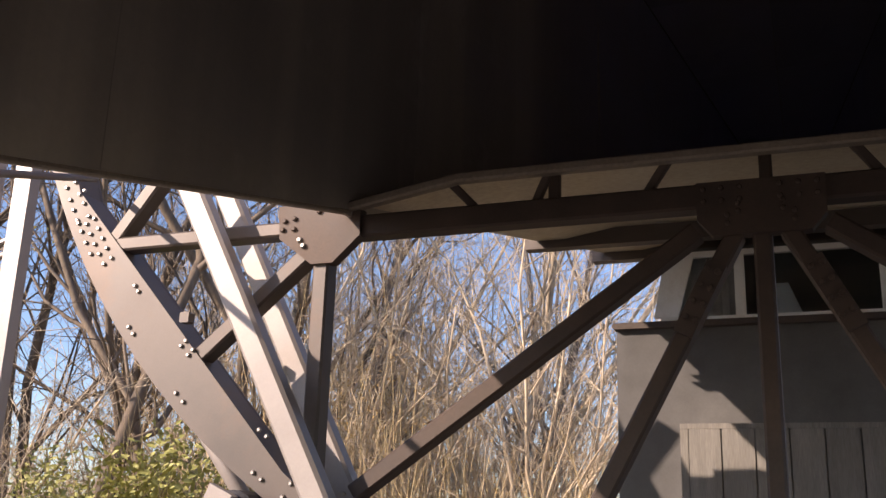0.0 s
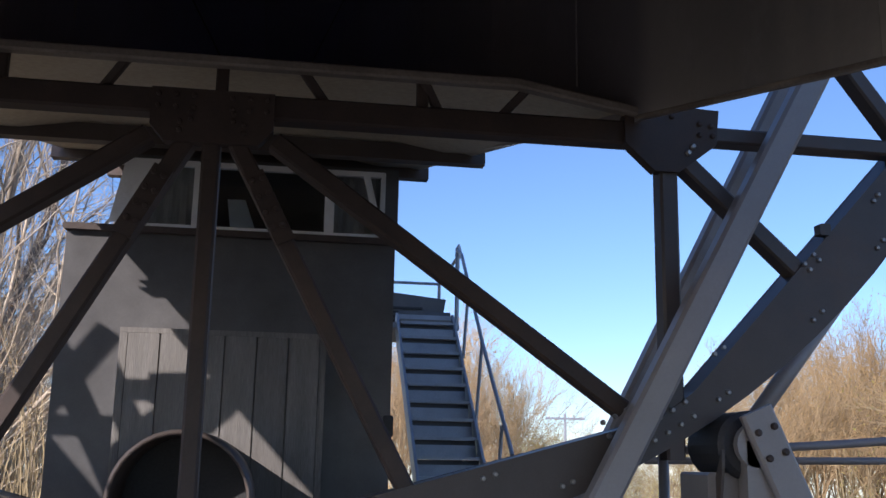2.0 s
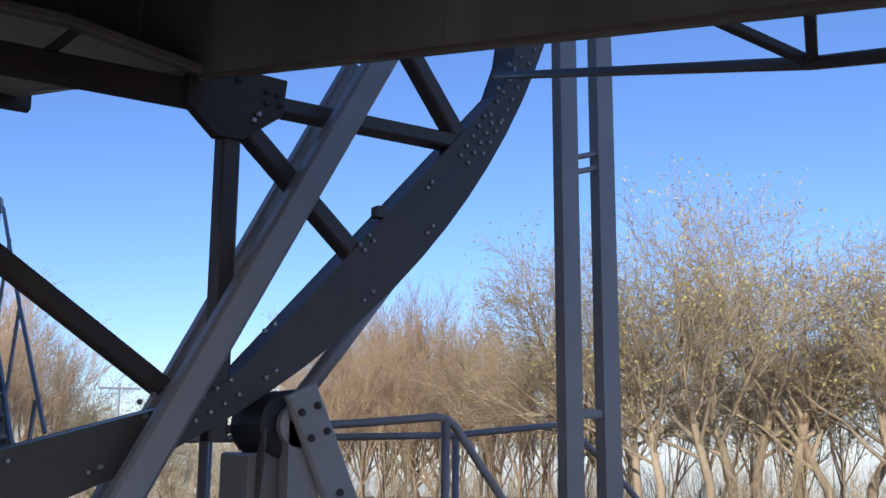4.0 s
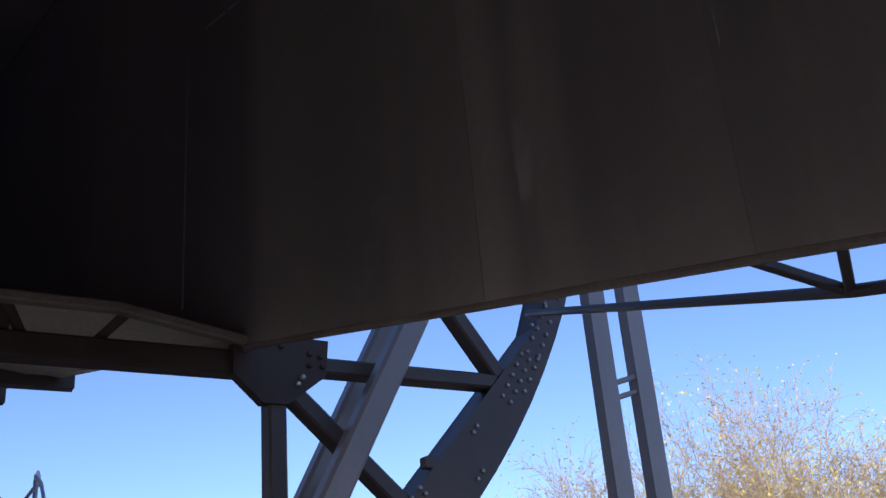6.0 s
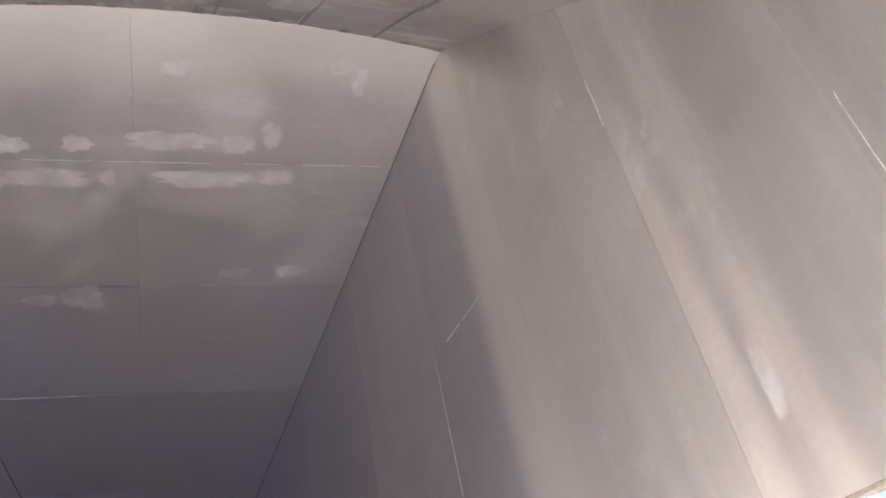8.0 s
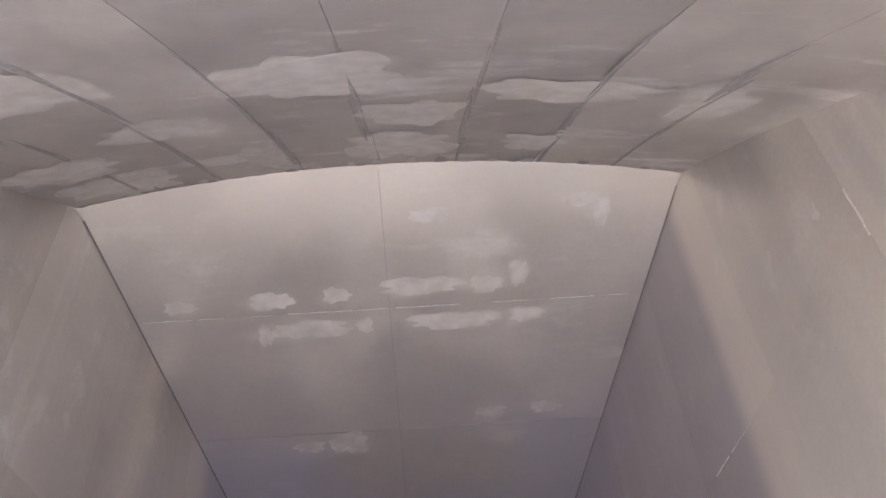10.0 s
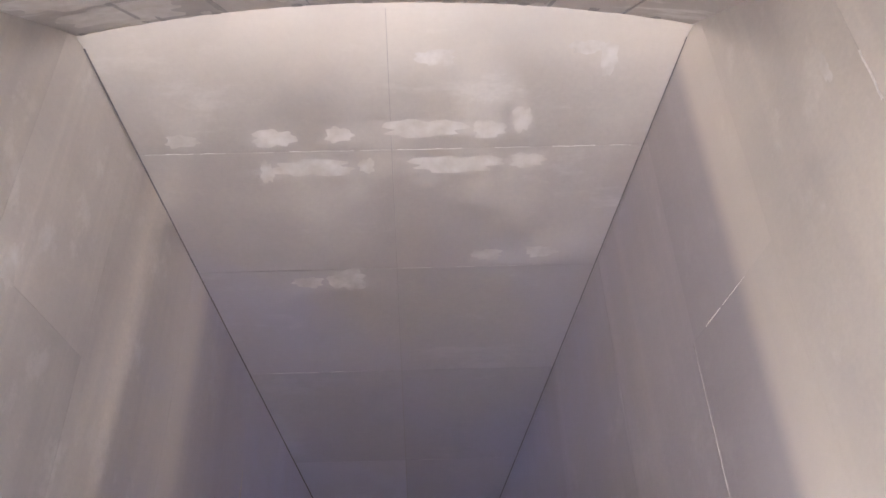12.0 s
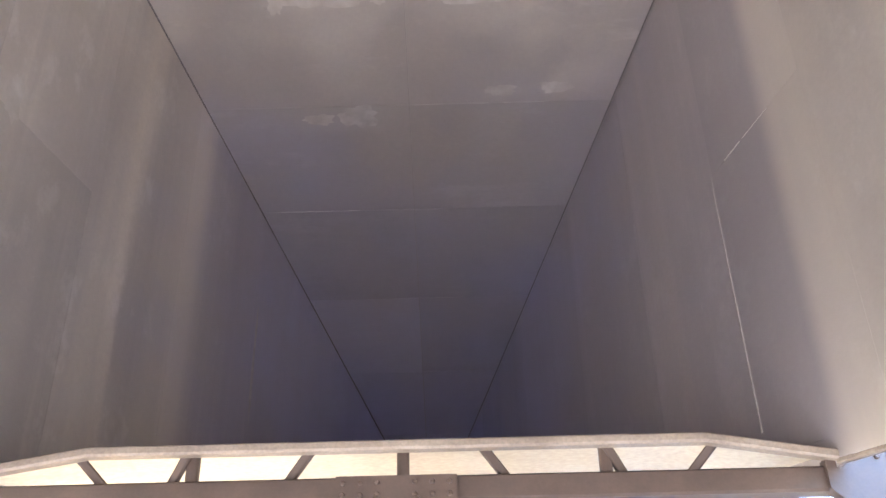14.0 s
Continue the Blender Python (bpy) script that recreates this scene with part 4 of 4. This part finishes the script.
part("baffle", bm, "dark", drum)
bm = B()
box(bm, (-0.3, 0.1, 0), (0.3, 0.2, 0.2))
box(bm, (-0.3, 0.7, 0), (0.3, 0.8, 0.2))
part("saddle", bm, "steel", drum)
plinth = B()
box(plinth, (-0.9, 5.4, 0.03), (0.9, 7.0, 0.78), 0.02)
tagged(part("plinth", plinth, "pad"), "low dark concrete plinth before the shed", "plinth")

# ---- stair beside the shed ----
stair = thing("metal_stair", "blue-grey metal stair with pipe handrails beside the shed", "stair", at=(1.98, 11.3, 0.03))
SW = 0.31
for i in range(15):
    y, z = -0.21 * i, 3.10 - 0.19 * i
    bm = B()
    box(bm, (-SW, y - 0.07, z - 0.032), (SW, y + 0.2, z), 0.006)
    part("tread", bm, "stair", stair)
    bm = B()
    slab(bm, [(-SW, y + 0.17, z), (SW, y + 0.17, z), (SW, y + 0.18, z + 0.11), (-SW, y + 0.18, z + 0.11)], (0, 0.006, 0))
    part("riser", bm, "stair", stair)
    # dark strip that stands in for the shade below the next tread
    bm = B()
    slab(bm, [(-SW, y + 0.2, z + 0.05), (SW, y + 0.2, z + 0.05), (SW, y + 0.22, z + 0.156), (-SW, y + 0.22, z + 0.156)], (0, 0.006, 0))
    part("back_plate", bm, "shed", stair)
for s in (-1, 1):
    bm = B()
    beam(bm, (s * (SW + 0.02), 0.25, 3.15), (s * (SW + 0.02), -0.21 * 15, 3.10 - 0.19 * 15 + 0.05), 0.03, 0.2, (0, -0.6, 0.7), 0.004)
    part("stringer", bm, "stair", stair)
bm = B()
box(bm, (-0.8, 0.1, 3.04), (0.4, 1.6, 3.10))
part("landing", bm, "stair", stair)
bm = B()
box(bm, (-SW, 0.12, 3.10), (SW, 0.16, 3.15))
part("toe_board", bm, "plank", stair)
for x, y, z in ((0.36, 0.1, 3.1), (0.36, 1.5, 3.1), (-0.8, 1.5, 3.1)):
    bm = B()
    tube(bm, [(x, y, z - 0.05), (x, y, z + 0.92 if y < 1 else z + 0.75)], 0.022)
    part("rail_post", bm, "stair", stair)
bm = B()
tube(bm, [(-0.8, 1.5, 3.82), (0.36, 1.5, 3.82), (0.36, 0.15, 3.9)], 0.02)
part("handrail", bm, "stair", stair)
bm = B()
tube(bm, [(0.36, 0.1, 4.0), (0.38, -0.1, 3.9), (0.40, -1.3, 2.75), (0.43, -2.6, 1.6)], 0.02)
part("handrail", bm, "stair", stair)
for yy_ in (-0.5, -1.3, -2.3):
    bm = B()
    tube(bm, [(0.40, yy_, 2.75 + (yy_ + 1.3) * (0.885 if yy_ < -1 else 0.958)), (0.345, yy_, 3.1 + yy_ * 0.905)], 0.018)
    part("rail_post", bm, "stair", stair)
for y, z in ((0.9, 3.04), (1.5, 3.04)):
    for x in (-0.7, 0.3):
        bm = B()
        beam(bm, (x, y, 0), (x, y, z), 0.08, 0.08, (0, -1, 0))
        part("leg", bm, "stair", stair)
vent = thing("vent_box", "grey louvred vent box on the landing", "vent box", at=(1.92, 12.2, 3.13))
bm = B()
prism(bm, [(-0.4, 0), (0.35, 0), (0.42, 0.42), (-0.4, 0.5)], 0, 0.5)
part("housing", bm, "shed", vent)
for i in range(5):
    bm = B()
    box(bm, (-0.3, -0.03, 0.06 + i * 0.055), (0.12, -0.005, 0.085 + i * 0.055), 0.003)
    part("slat", bm, "dark", vent)

# ---- handrails beyond the wheel ----
def rail(points, posts, label):
    r = thing("handrail", label, "handrail", "pipe handrails", at=(points[0][0], points[0][1], 0.03))
    o = Vector(r.location)
    bm = B()
    smooth_pts = []
    for i, p in enumerate(points):
        p = Vector(p)
        if 0 < i < len(points) - 1:
            a, b = Vector(points[i - 1]), Vector(points[i + 1])
            for f in (0.0, 0.5, 1.0):
                q0, q1 = p + (a - p).normalized() * 0.08, p + (b - p).normalized() * 0.08
                smooth_pts.append(q0.lerp(p, f).lerp(p.lerp(q1, f), f))
        else:
            smooth_pts.append(p)
    tube(bm, [p - o for p in smooth_pts], 0.024, 10)
    part("rail", bm, "strut", r, smooth=True)
    for x, y, z in posts:
        bm = B()
        tube(bm, [Vector((x, y, 0.03)) - o, Vector((x, y, z)) - o], 0.026, 10)
        part("post", bm, "strut", r, smooth=True)


rail([(2.30, 5.15, 1.645), (3.2, 5.05, 1.69), (3.83, 5.0, 1.74), (4.28, 4.9, 1.10), (4.7, 4.8, 0.5)], [(2.43, 5.15, 1.64), (3.81, 5.0, 1.73)], "grey steel pipe handrail bending down a stair")
rail([(2.62, 5.95, 1.60), (4.45, 5.85, 1.63), (5.41, 5.8, 1.715), (5.95, 5.75, 1.25), (6.6, 5.7, 0.6)], [(2.75, 5.95, 1.6), (4.46, 5.85, 1.63)], "grey steel pipe handrail along the deck")

# ---- trees ----
def grow(seed, height, spread, stems=1, levels=4, lean=0.08, twig=0.012, kids=(5, 5, 4, 4), start=0.25, up=0.35, r0=None, angle=(25, 50), wob=0.11):
    """Lists of tapered limbs: (points, radius at foot, radius at tip, level), and the tips."""
    rnd = random.Random(seed)
    limbs, tips = [], []

    def limb(p, d, length, r, level):
        n = 6 if level == 0 else (5 if level == 1 else (3 if level == 2 else (2 if level == 3 and levels == 3 else 1)))
        pts = [p.copy()]
        q = p.copy()
        dd = d.copy()
        for i in range(n):
            dd = (dd + Vector((rnd.gauss(0, wob), rnd.gauss(0, wob), rnd.gauss(0, 0.06) + up * 0.12 * (level > 0)))).normalized()
            q = q + dd * (length / n)
            pts.append(q.copy())
        r_tip = max(twig * 0.5, r * (0.35 if level == 0 else 0.25))
        limbs.append((pts, r, r_tip, level))
        if level >= levels:
            tips.append(pts[-1])
            tips.append(pts[-2])
            return
        count = kids[min(level, len(kids) - 1)]
        for k in range(count):
            f = start + (1 - start) * (k + rnd.random() * 0.8) / count if level == 0 else 0.2 + 0.8 * (k + rnd.random()) / count
            f = min(f, 0.98)
            i = min(int(f * n), n - 1)
            base = pts[i].lerp(pts[i + 1], f * n - i)
            axis = (pts[i + 1] - pts[i]).normalized()
            side = axis.orthogonal().normalized()
            side.rotate(Matrix.Rotation(rnd.random() * math.tau, 3, axis))
            a = radians(rnd.uniform(*angle))
            nd = (axis * math.cos(a) + side * math.sin(a) + Vector((0, 0, up * 0.3))).normalized()
            rr = (r + (r_tip - r) * f) * rnd.uniform(0.45, 0.7)
            limb(base, nd, length * spread * rnd.uniform(0.6, 1.0) * (1.15 - 0.55 * f if level == 0 else 1), max(rr, twig), level + 1)

    for s in range(stems):
        a = rnd.random() * math.tau
        off = Vector((math.cos(a), math.sin(a), 0)) * (0.3 * (stems > 1) * rnd.random() * 2)
        d = Vector((rnd.gauss(0, lean), rnd.gauss(0, lean), 1)).normalized()
        h = height * rnd.uniform(0.75, 1)
        limb(off, d, h, r0 * rnd.uniform(0.7, 1) if r0 else h * 0.014, 0)
    return limbs, tips


def limb_mesh(name, limbs, material):
    verts, faces = [], []
    for pts, r0, r1, level in limbs:
        seg = 7 if level == 0 else (5 if level == 1 else 3)
        first = len(verts)
        n = len(pts)
        d = (pts[-1] - pts[0]).normalized()
        s = d.orthogonal().normalized()
        u = d.cross(s)
        last = n - 1 if level >= 3 else n
        for i, p in enumerate(pts[:last]):
            r = r0 + (r1 - r0) * i / (n - 1)
            if level == 0 and i == 0:
                r *= 1.35
            for k in range(seg):
                a = k * math.tau / seg
                verts.append(p + (s * math.cos(a) + u * math.sin(a)) * r)
        for i in range(last - 1):
            for k in range(seg):
                k2 = (k + 1) % seg
                faces.append((first + i * seg + k, first + i * seg + k2, first + (i + 1) * seg + k2, first + (i + 1) * seg + k))
        if level >= 3:
            verts.append(pts[-1])
            faces += [(first + (last - 1) * seg + k, first + (last - 1) * seg + (k + 1) % seg, len(verts) - 1) for k in range(seg)]
        else:
            faces.append(tuple(first + (n - 1) * seg + k for k in range(seg)))
    me = bpy.data.meshes.new(name)
    me.from_pydata([tuple(v) for v in verts], [], faces)
    me.materials.append(M[material])
    me.polygons.foreach_set("use_smooth", [True] * len(me.polygons))
    return me


def bud_mesh(name, tips, material, per, size, spread, seed):
    """Small bent leaves in loose clumps at the twig ends."""
    rnd = random.Random(seed)
    verts, faces = [], []
    for t in tips:
        for _ in range(per):
            c = t + Vector((rnd.gauss(0, spread), rnd.gauss(0, spread), rnd.gauss(0, spread)))
            a = Vector((rnd.gauss(0, 1), rnd.gauss(0, 1), rnd.gauss(0, 1))).normalized()
            b = a.orthogonal().normalized()
            s = size * rnd.uniform(0.6, 1.3)
            i = len(verts)
            verts += [c - a * s, c + b * s * 0.5 + a.cross(b) * s * 0.15, c + a * s, c - b * s * 0.5 + a.cross(b) * s * 0.15]
            faces.append((i, i + 1, i + 2, i + 3))
    me = bpy.data.meshes.new(name)
    me.from_pydata([tuple(v) for v in verts], [], faces)
    me.materials.append(M[material])
    return me


def tree_kind(seed, label, bark, bud=None, per=0, size=0.03, clump=0.1, category="tree", name="bare_tree", **kw):
    limbs, tips = grow(seed, **kw)
    ob = thing(name, label, category, "woodland trees")
    share("trunk", limb_mesh("trunk", [l for l in limbs if l[3] == 0], bark), ob, Matrix())
    share("crown", limb_mesh("crown", [l for l in limbs if l[3] > 0], bark), ob, Matrix())
    if bud:
        share("foliage", bud_mesh("foliage", tips, bud, per, size, clump, seed), ob, Matrix())
    return ob


def grow_dome(seed, height, width, kids=(6, 7, 7, 6), bole=0.34, twig=0.011, r0=0.2, wob=0.12, up=0.25, angle=(18, 48)):
    """Limbs of an open-grown broadleaf: a short bole that forks into ascending limbs and fills a rounded crown."""
    rnd = random.Random(seed)
    limbs, tips = [], []
    zc, rz, rw = height * 0.6, height * 0.4, width / 2
    skew = [rnd.uniform(0.82, 1.1) for _ in range(8)]

    def inside(q):
        k = skew[int((math.atan2(q.y, q.x) / math.tau % 1) * 8) % 8]
        return (q.x / (rw * k)) ** 2 + (q.y / (rw * k)) ** 2 + ((q.z - zc) / (rz * (0.5 + 0.5 * k))) ** 2 < 1 or q.z < zc * 0.75

    def limb(p, d, length, r, level):
        n = (5, 5, 3, 1, 1)[level]
        pts, q, dd = [p.copy()], p.copy(), d.copy()
        for _ in range(n):
            dd = (dd + Vector((rnd.gauss(0, wob), rnd.gauss(0, wob), rnd.gauss(0, 0.07) + up * 0.2 * (level > 0)))).normalized()
            q = q + dd * (length / n)
            pts.append(q.copy())
            if level and not inside(q):
                break
        r_tip = max(twig * 0.5, r * (0.6 if level == 0 else 0.3))
        limbs.append((pts, r, r_tip, level))
        n = len(pts) - 1
        if level == 4:
            tips.append(pts[-1])
            return
        count = kids[level]
        for k in range(count):
            f = (0.55 if level == 0 else 0.25) + (0.45 if level == 0 else 0.75) * (k + rnd.random()) / count
            f = min(f, 0.98)
            i = min(int(f * n), n - 1)
            axis = (pts[i + 1] - pts[i]).normalized()
            side = axis.orthogonal().normalized()
            side.rotate(Matrix.Rotation(rnd.random() * math.tau if level else (k + rnd.random() * 0.6) * 2.4, 3, axis))
            a = radians(rnd.uniform(*angle) * (0.25 if level == 0 and k == count - 1 else 1))
            nd = (axis * math.cos(a) + side * math.sin(a)).normalized()
            ln = height * (0.5, 0.27, 0.14, 0.075)[level] * rnd.uniform(0.65, 1.1)
            limb(pts[i].lerp(pts[i + 1], f * n - i), nd, ln, max(twig, (r + (r_tip - r) * f) * rnd.uniform(0.45, 0.7)), level + 1)

    limb(Vector(), Vector((rnd.gauss(0, 0.06), rnd.gauss(0, 0.06), 1)).normalized(), height * bole, r0, 0)
    return limbs, tips


def dome_kind(seed, label, bark, bud, per, size, clump, **kw):
    limbs, tips = grow_dome(seed, **kw)
    ob = thing("bare_tree", label, "tree", "woodland trees")
    share("trunk", limb_mesh("trunk", [l for l in limbs if l[3] == 0], bark), ob, Matrix())
    share("crown", limb_mesh("crown", [l for l in limbs if l[3] > 0], bark), ob, Matrix())
    share("foliage", bud_mesh("foliage", tips, bud, per, size, clump, seed), ob, Matrix())
    return ob


# every kind below is 14 m tall as grown
kinds_big = [dome_kind(11 + i, "tall bare broadleaf tree with pale yellow-green spring buds", "farbark", "bud", 1, 0.07, 0.2,
                       height=14, width=9.5 + i, kids=(6, 7, 7, 6), bole=0.4, twig=0.013, r0=0.24, wob=0.17, angle=(20, 55)) for i in range(3)]
kinds_red = [dome_kind(31 + i, "bare tree with a rounded reddish-brown budding crown", "twigbark", "budred", 1, 0.055, 0.15,
                       height=14, width=7.5 + i, kids=(7, 7, 7, 5), bole=0.32, twig=0.012, r0=0.17, wob=0.1, up=0.5, angle=(14, 40)) for i in range(3)]
kinds_stem = [tree_kind(51 + i, "bare dark-stemmed tree in a thicket", "bark", None,
                        height=13, spread=0.42, levels=3, stems=1 + i % 2, kids=(11, 7, 6), start=0.22, up=0.5, twig=0.005, r0=0.13, lean=0.1, wob=0.2, angle=(22, 60)) for i in range(4)]
kinds_tall = [tree_kind(57 + i, "tall pale-barked bare tree in a thicket", "pale", None,
                        height=12, spread=0.42, levels=3, stems=1 + i, kids=(11, 6, 5), start=0.25, up=0.5, twig=0.005, r0=0.09, lean=0.09, wob=0.2, angle=(22, 58)) for i in range(2)]
kinds_sap = [tree_kind(61 + i, "slender pale-barked bare sapling in a thicket", "pale", None, name="bare_sapling",
                       height=9, spread=0.42, levels=3, stems=2, kids=(11, 6, 5), start=0.15, up=0.4, twig=0.0042, r0=0.045, lean=0.12, wob=0.22, angle=(22, 62)) for i in range(3)]
kinds_brush = [tree_kind(71 + i, "pale tangled bare shrub with many thin stems", "pale", (None, "budred", "bud")[i], 1, 0.022, 0.08, category="shrub", name="bare_shrub",
                         height=4.5, spread=0.5, levels=3, stems=4, kids=(7, 5, 3), start=0.12, up=0.5, twig=0.0045, r0=0.03, lean=0.16, wob=0.2, angle=(25, 60)) for i in range(3)]
kinds_far = [tree_kind(81 + i, "straw-brown bare sapling thicket at the wood's foot", "farbark", "bud" if i else "budred", 1, 0.04, 0.15, category="shrub", name="bare_shrub",
                       height=5.0, spread=0.42, levels=3, stems=4, kids=(7, 4, 2), start=0.08, up=0.6, twig=0.01, r0=0.045, lean=0.16, wob=0.15, angle=(20, 55)) for i in range(3)]
kinds_bush = [tree_kind(91, "leafy bush in fresh yellow-green leaf", "bark", "leaf", 9, 0.05, 0.14, category="bush", name="green_bush",
                        height=2.4, spread=0.55, levels=2, stems=7, kids=(6, 5), start=0.1, up=0.3, twig=0.006, r0=0.02, lean=0.35)]


def plant(kind, x, y, s, rnd, used=set()):
    m = Matrix.Translation((x, y, ground_z(x, y) - 0.05)) @ Matrix.Rotation(rnd.random() * math.tau, 4, 'Z') @ Matrix.Rotation(rnd.gauss(0, 0.03), 4, 'X')
    if kind.name not in used:
        used.add(kind.name)
        kind.matrix_basis = m @ Matrix.Diagonal((s, s, s, 1))
        return kind
    ob = copy_thing(kind, m)
    ob.scale = (s, s, s)
    return ob


rnd = random.Random(5)


def place(az, dist):
    return 0.3 + dist * math.sin(radians(az)), dist * math.cos(radians(az))


# thicket beside and behind the shed (az: degrees clockwise from the horn's axis)
for i in range(40):
    az = -62 + 48 * (i + rnd.random()) / 40
    x, y = place(az, rnd.uniform(13, 40))
    plant(kinds_stem[rnd.randrange(4)] if az < -29 or i % 3 == 0 else kinds_tall[rnd.randrange(2)], x, y, rnd.uniform(0.8, 1.2), rnd)
for i in range(54):
    az = -36 + 24 * (i + rnd.random()) / 54
    x, y = place(az, rnd.uniform(14, 38))
    plant(kinds_sap[rnd.randrange(3)], x, y, rnd.uniform(0.8, 1.3), rnd)
for i in range(64):
    az = -60 + 49 * (i + rnd.random()) / 64
    x, y = place(az, rnd.uniform(15, 36))
    plant(kinds_brush[rnd.randrange(3)], x, y, rnd.uniform(0.8, 1.4), rnd)
for az, d, s in ((-38, 11, 0.85), (-35, 11.5, 0.95), (-33, 10.5, 0.7), (-43, 12, 0.85), (-30, 12, 0.7)):
    x, y = place(az, d)
    plant(kinds_bush[0], x, y, s, rnd)

# wood across the field: the treetops' angle over the hilltop, bearing by bearing
TOPS = ((3, 7.0), (8, 8.0), (11, 8.2), (13.5, 5.5), (16, 3.6), (19, 3.0), (23, 4.5), (26.5, 7.0), (30, 8.1), (33.5, 8.5), (37, 7.4), (39, 9.5), (42, 12.3), (46, 13.2), (50, 12.4), (54, 13.0), (60, 12.5), (84, 12.5))


def wood_top(az, dist):
    """Height above sea of the treetops at this bearing and distance."""
    for (a, p), (b, q) in zip(TOPS, TOPS[1:]):
        if a <= az <= b:
            return 1.6 + dist * math.tan(radians(p + (q - p) * (az - a) / (b - a)))
    return 1.6 + dist * 0.15


def wood(kinds, count, a0, a1, d0, d1, lo, hi):
    for i in range(count):
        az, dist = a0 + (a1 - a0) * (i + rnd.random()) / count, rnd.uniform(d0, d1)
        x, y = place(az, dist)
        plant(kinds[rnd.randrange(len(kinds))], x, y, (wood_top(az, dist) - ground_z(x, y)) / 14 * rnd.uniform(lo, hi), rnd)


wood(kinds_red, 14, 4, 13, 62, 96, 0.8, 1.0)
wood(kinds_big, 14, 13, 26, 70, 110, 0.6, 1.0)
wood(kinds_red, 30, 25, 39, 54, 84, 0.72, 1.0)
wood(kinds_big, 12, 40, 60, 46, 58, 0.88, 1.04)
wood(kinds_big, 5, 60, 84, 46, 60, 0.85, 1.0)
wood(kinds_red, 22, 38, 66, 60, 90, 0.5, 0.78)
wood(kinds_red, 6, 66, 84, 60, 90, 0.5, 0.78)
for i in range(84):
    az = 4 + 76 * (i + rnd.random()) / 84
    x, y = place(az, rnd.uniform(47, 74))
    plant(kinds_far[rnd.randrange(3)], x, y, rnd.uniform(0.6, 1.1), rnd)

# dry reeds and undergrowth along the wood's foot
def reeds(name, label, a0, a1, d0, d1, count, h0, h1, w, seed):
    rr = random.Random(seed)
    verts, faces = [], []
    for _ in range(count):
        x, y = place(rr.uniform(a0, a1), rr.uniform(d0, d1))
        h = h0 + (h1 - h0) * rr.random() ** 3
        a = rr.random() * math.tau
        c, s_ = math.cos(a) * w, math.sin(a) * w
        lx, ly = rr.gauss(0, 0.18) * h, rr.gauss(0, 0.18) * h
        i = len(verts)
        g = ground_z(x, y)
        h *= 0.35 + 1.3 * max(0.0, noise.noise(Vector((x, y, 2)) * 0.22) + 0.35)
        verts += [(x - c, y - s_, g - 0.05), (x + c, y + s_, g - 0.05), (x + lx * 0.4 + c * 0.8, y + ly * 0.4 + s_ * 0.8, g + h * 0.6), (x + lx * 0.4 - c * 0.8, y + ly * 0.4 - s_ * 0.8, g + h * 0.6), (x + lx, y + ly, g + h)]
        faces += [(i, i + 1, i + 2, i + 3), (i + 3, i + 2, i + 4)]
    me = bpy.data.meshes.new(name)
    me.from_pydata(verts, [], faces)
    me.materials.append(M["reed"])
    tagged(new(name, me), label, "undergrowth", kind="stuff")


reeds("dry_undergrowth", "tangle of straw-coloured dry stems under the thicket", -64, -6, 11, 32, 26000, 0.4, 4.2, 0.008, 3)
reeds("dry_reeds", "straw-coloured dry reeds along the far wood", 4, 82, 46, 84, 16000, 0.8, 5.0, 0.02, 4)

reeds("dry_grass", "short straw-coloured dry grass on the field", 8, 80, 24, 48, 14000, 0.1, 0.6, 0.012, 6)

# ---- far small things ----
pole_y = 58.0
pole_z = ground_z(16.8, pole_y)
pole = thing("utility_pole", "grey wooden utility pole with one crossarm beyond the field", "pole", at=(16.8, pole_y, pole_z))
bm = B()
tube(bm, [(0, 0, -0.2), (0, 0, 4.35 - pole_z)], 0.11, 8, 0.08)
part("post", bm, "stair", pole)
bm = B()
box(bm, (-1.2, -0.16, 3.98 - pole_z), (1.2, -0.08, 4.1 - pole_z), 0.01)
part("crossarm", bm, "stair", pole, "pale grey crossarm")
for x in (-1.05, 0.35, 1.05):
    bm = B()
    tube(bm, [(x, -0.12, 4.1 - pole_z), (x, -0.12, 4.3 - pole_z)], 0.045, 8, 0.025)
    part("insulator", bm, "white", pole)
lamp_post = thing("stair_lamp", "small white lamp on a thin post at the stair head", "lamp", at=(2.36, 11.42, 3.13))
bm = B()
tube(bm, [(0, 0, 0), (0, 0, 0.92)], 0.014, 8)
part("post", bm, "stair", lamp_post)
bm = B()
loft(bm, [[Vector((r * math.cos(i * math.tau / 12), r * math.sin(i * math.tau / 12), z)) for i in range(12)] for r, z in ((0.03, 0.8), (0.045, 0.83), (0.03, 0.93), (0.012, 0.97))])
part("shade", bm, "white", lamp_post, "white lamp shade")
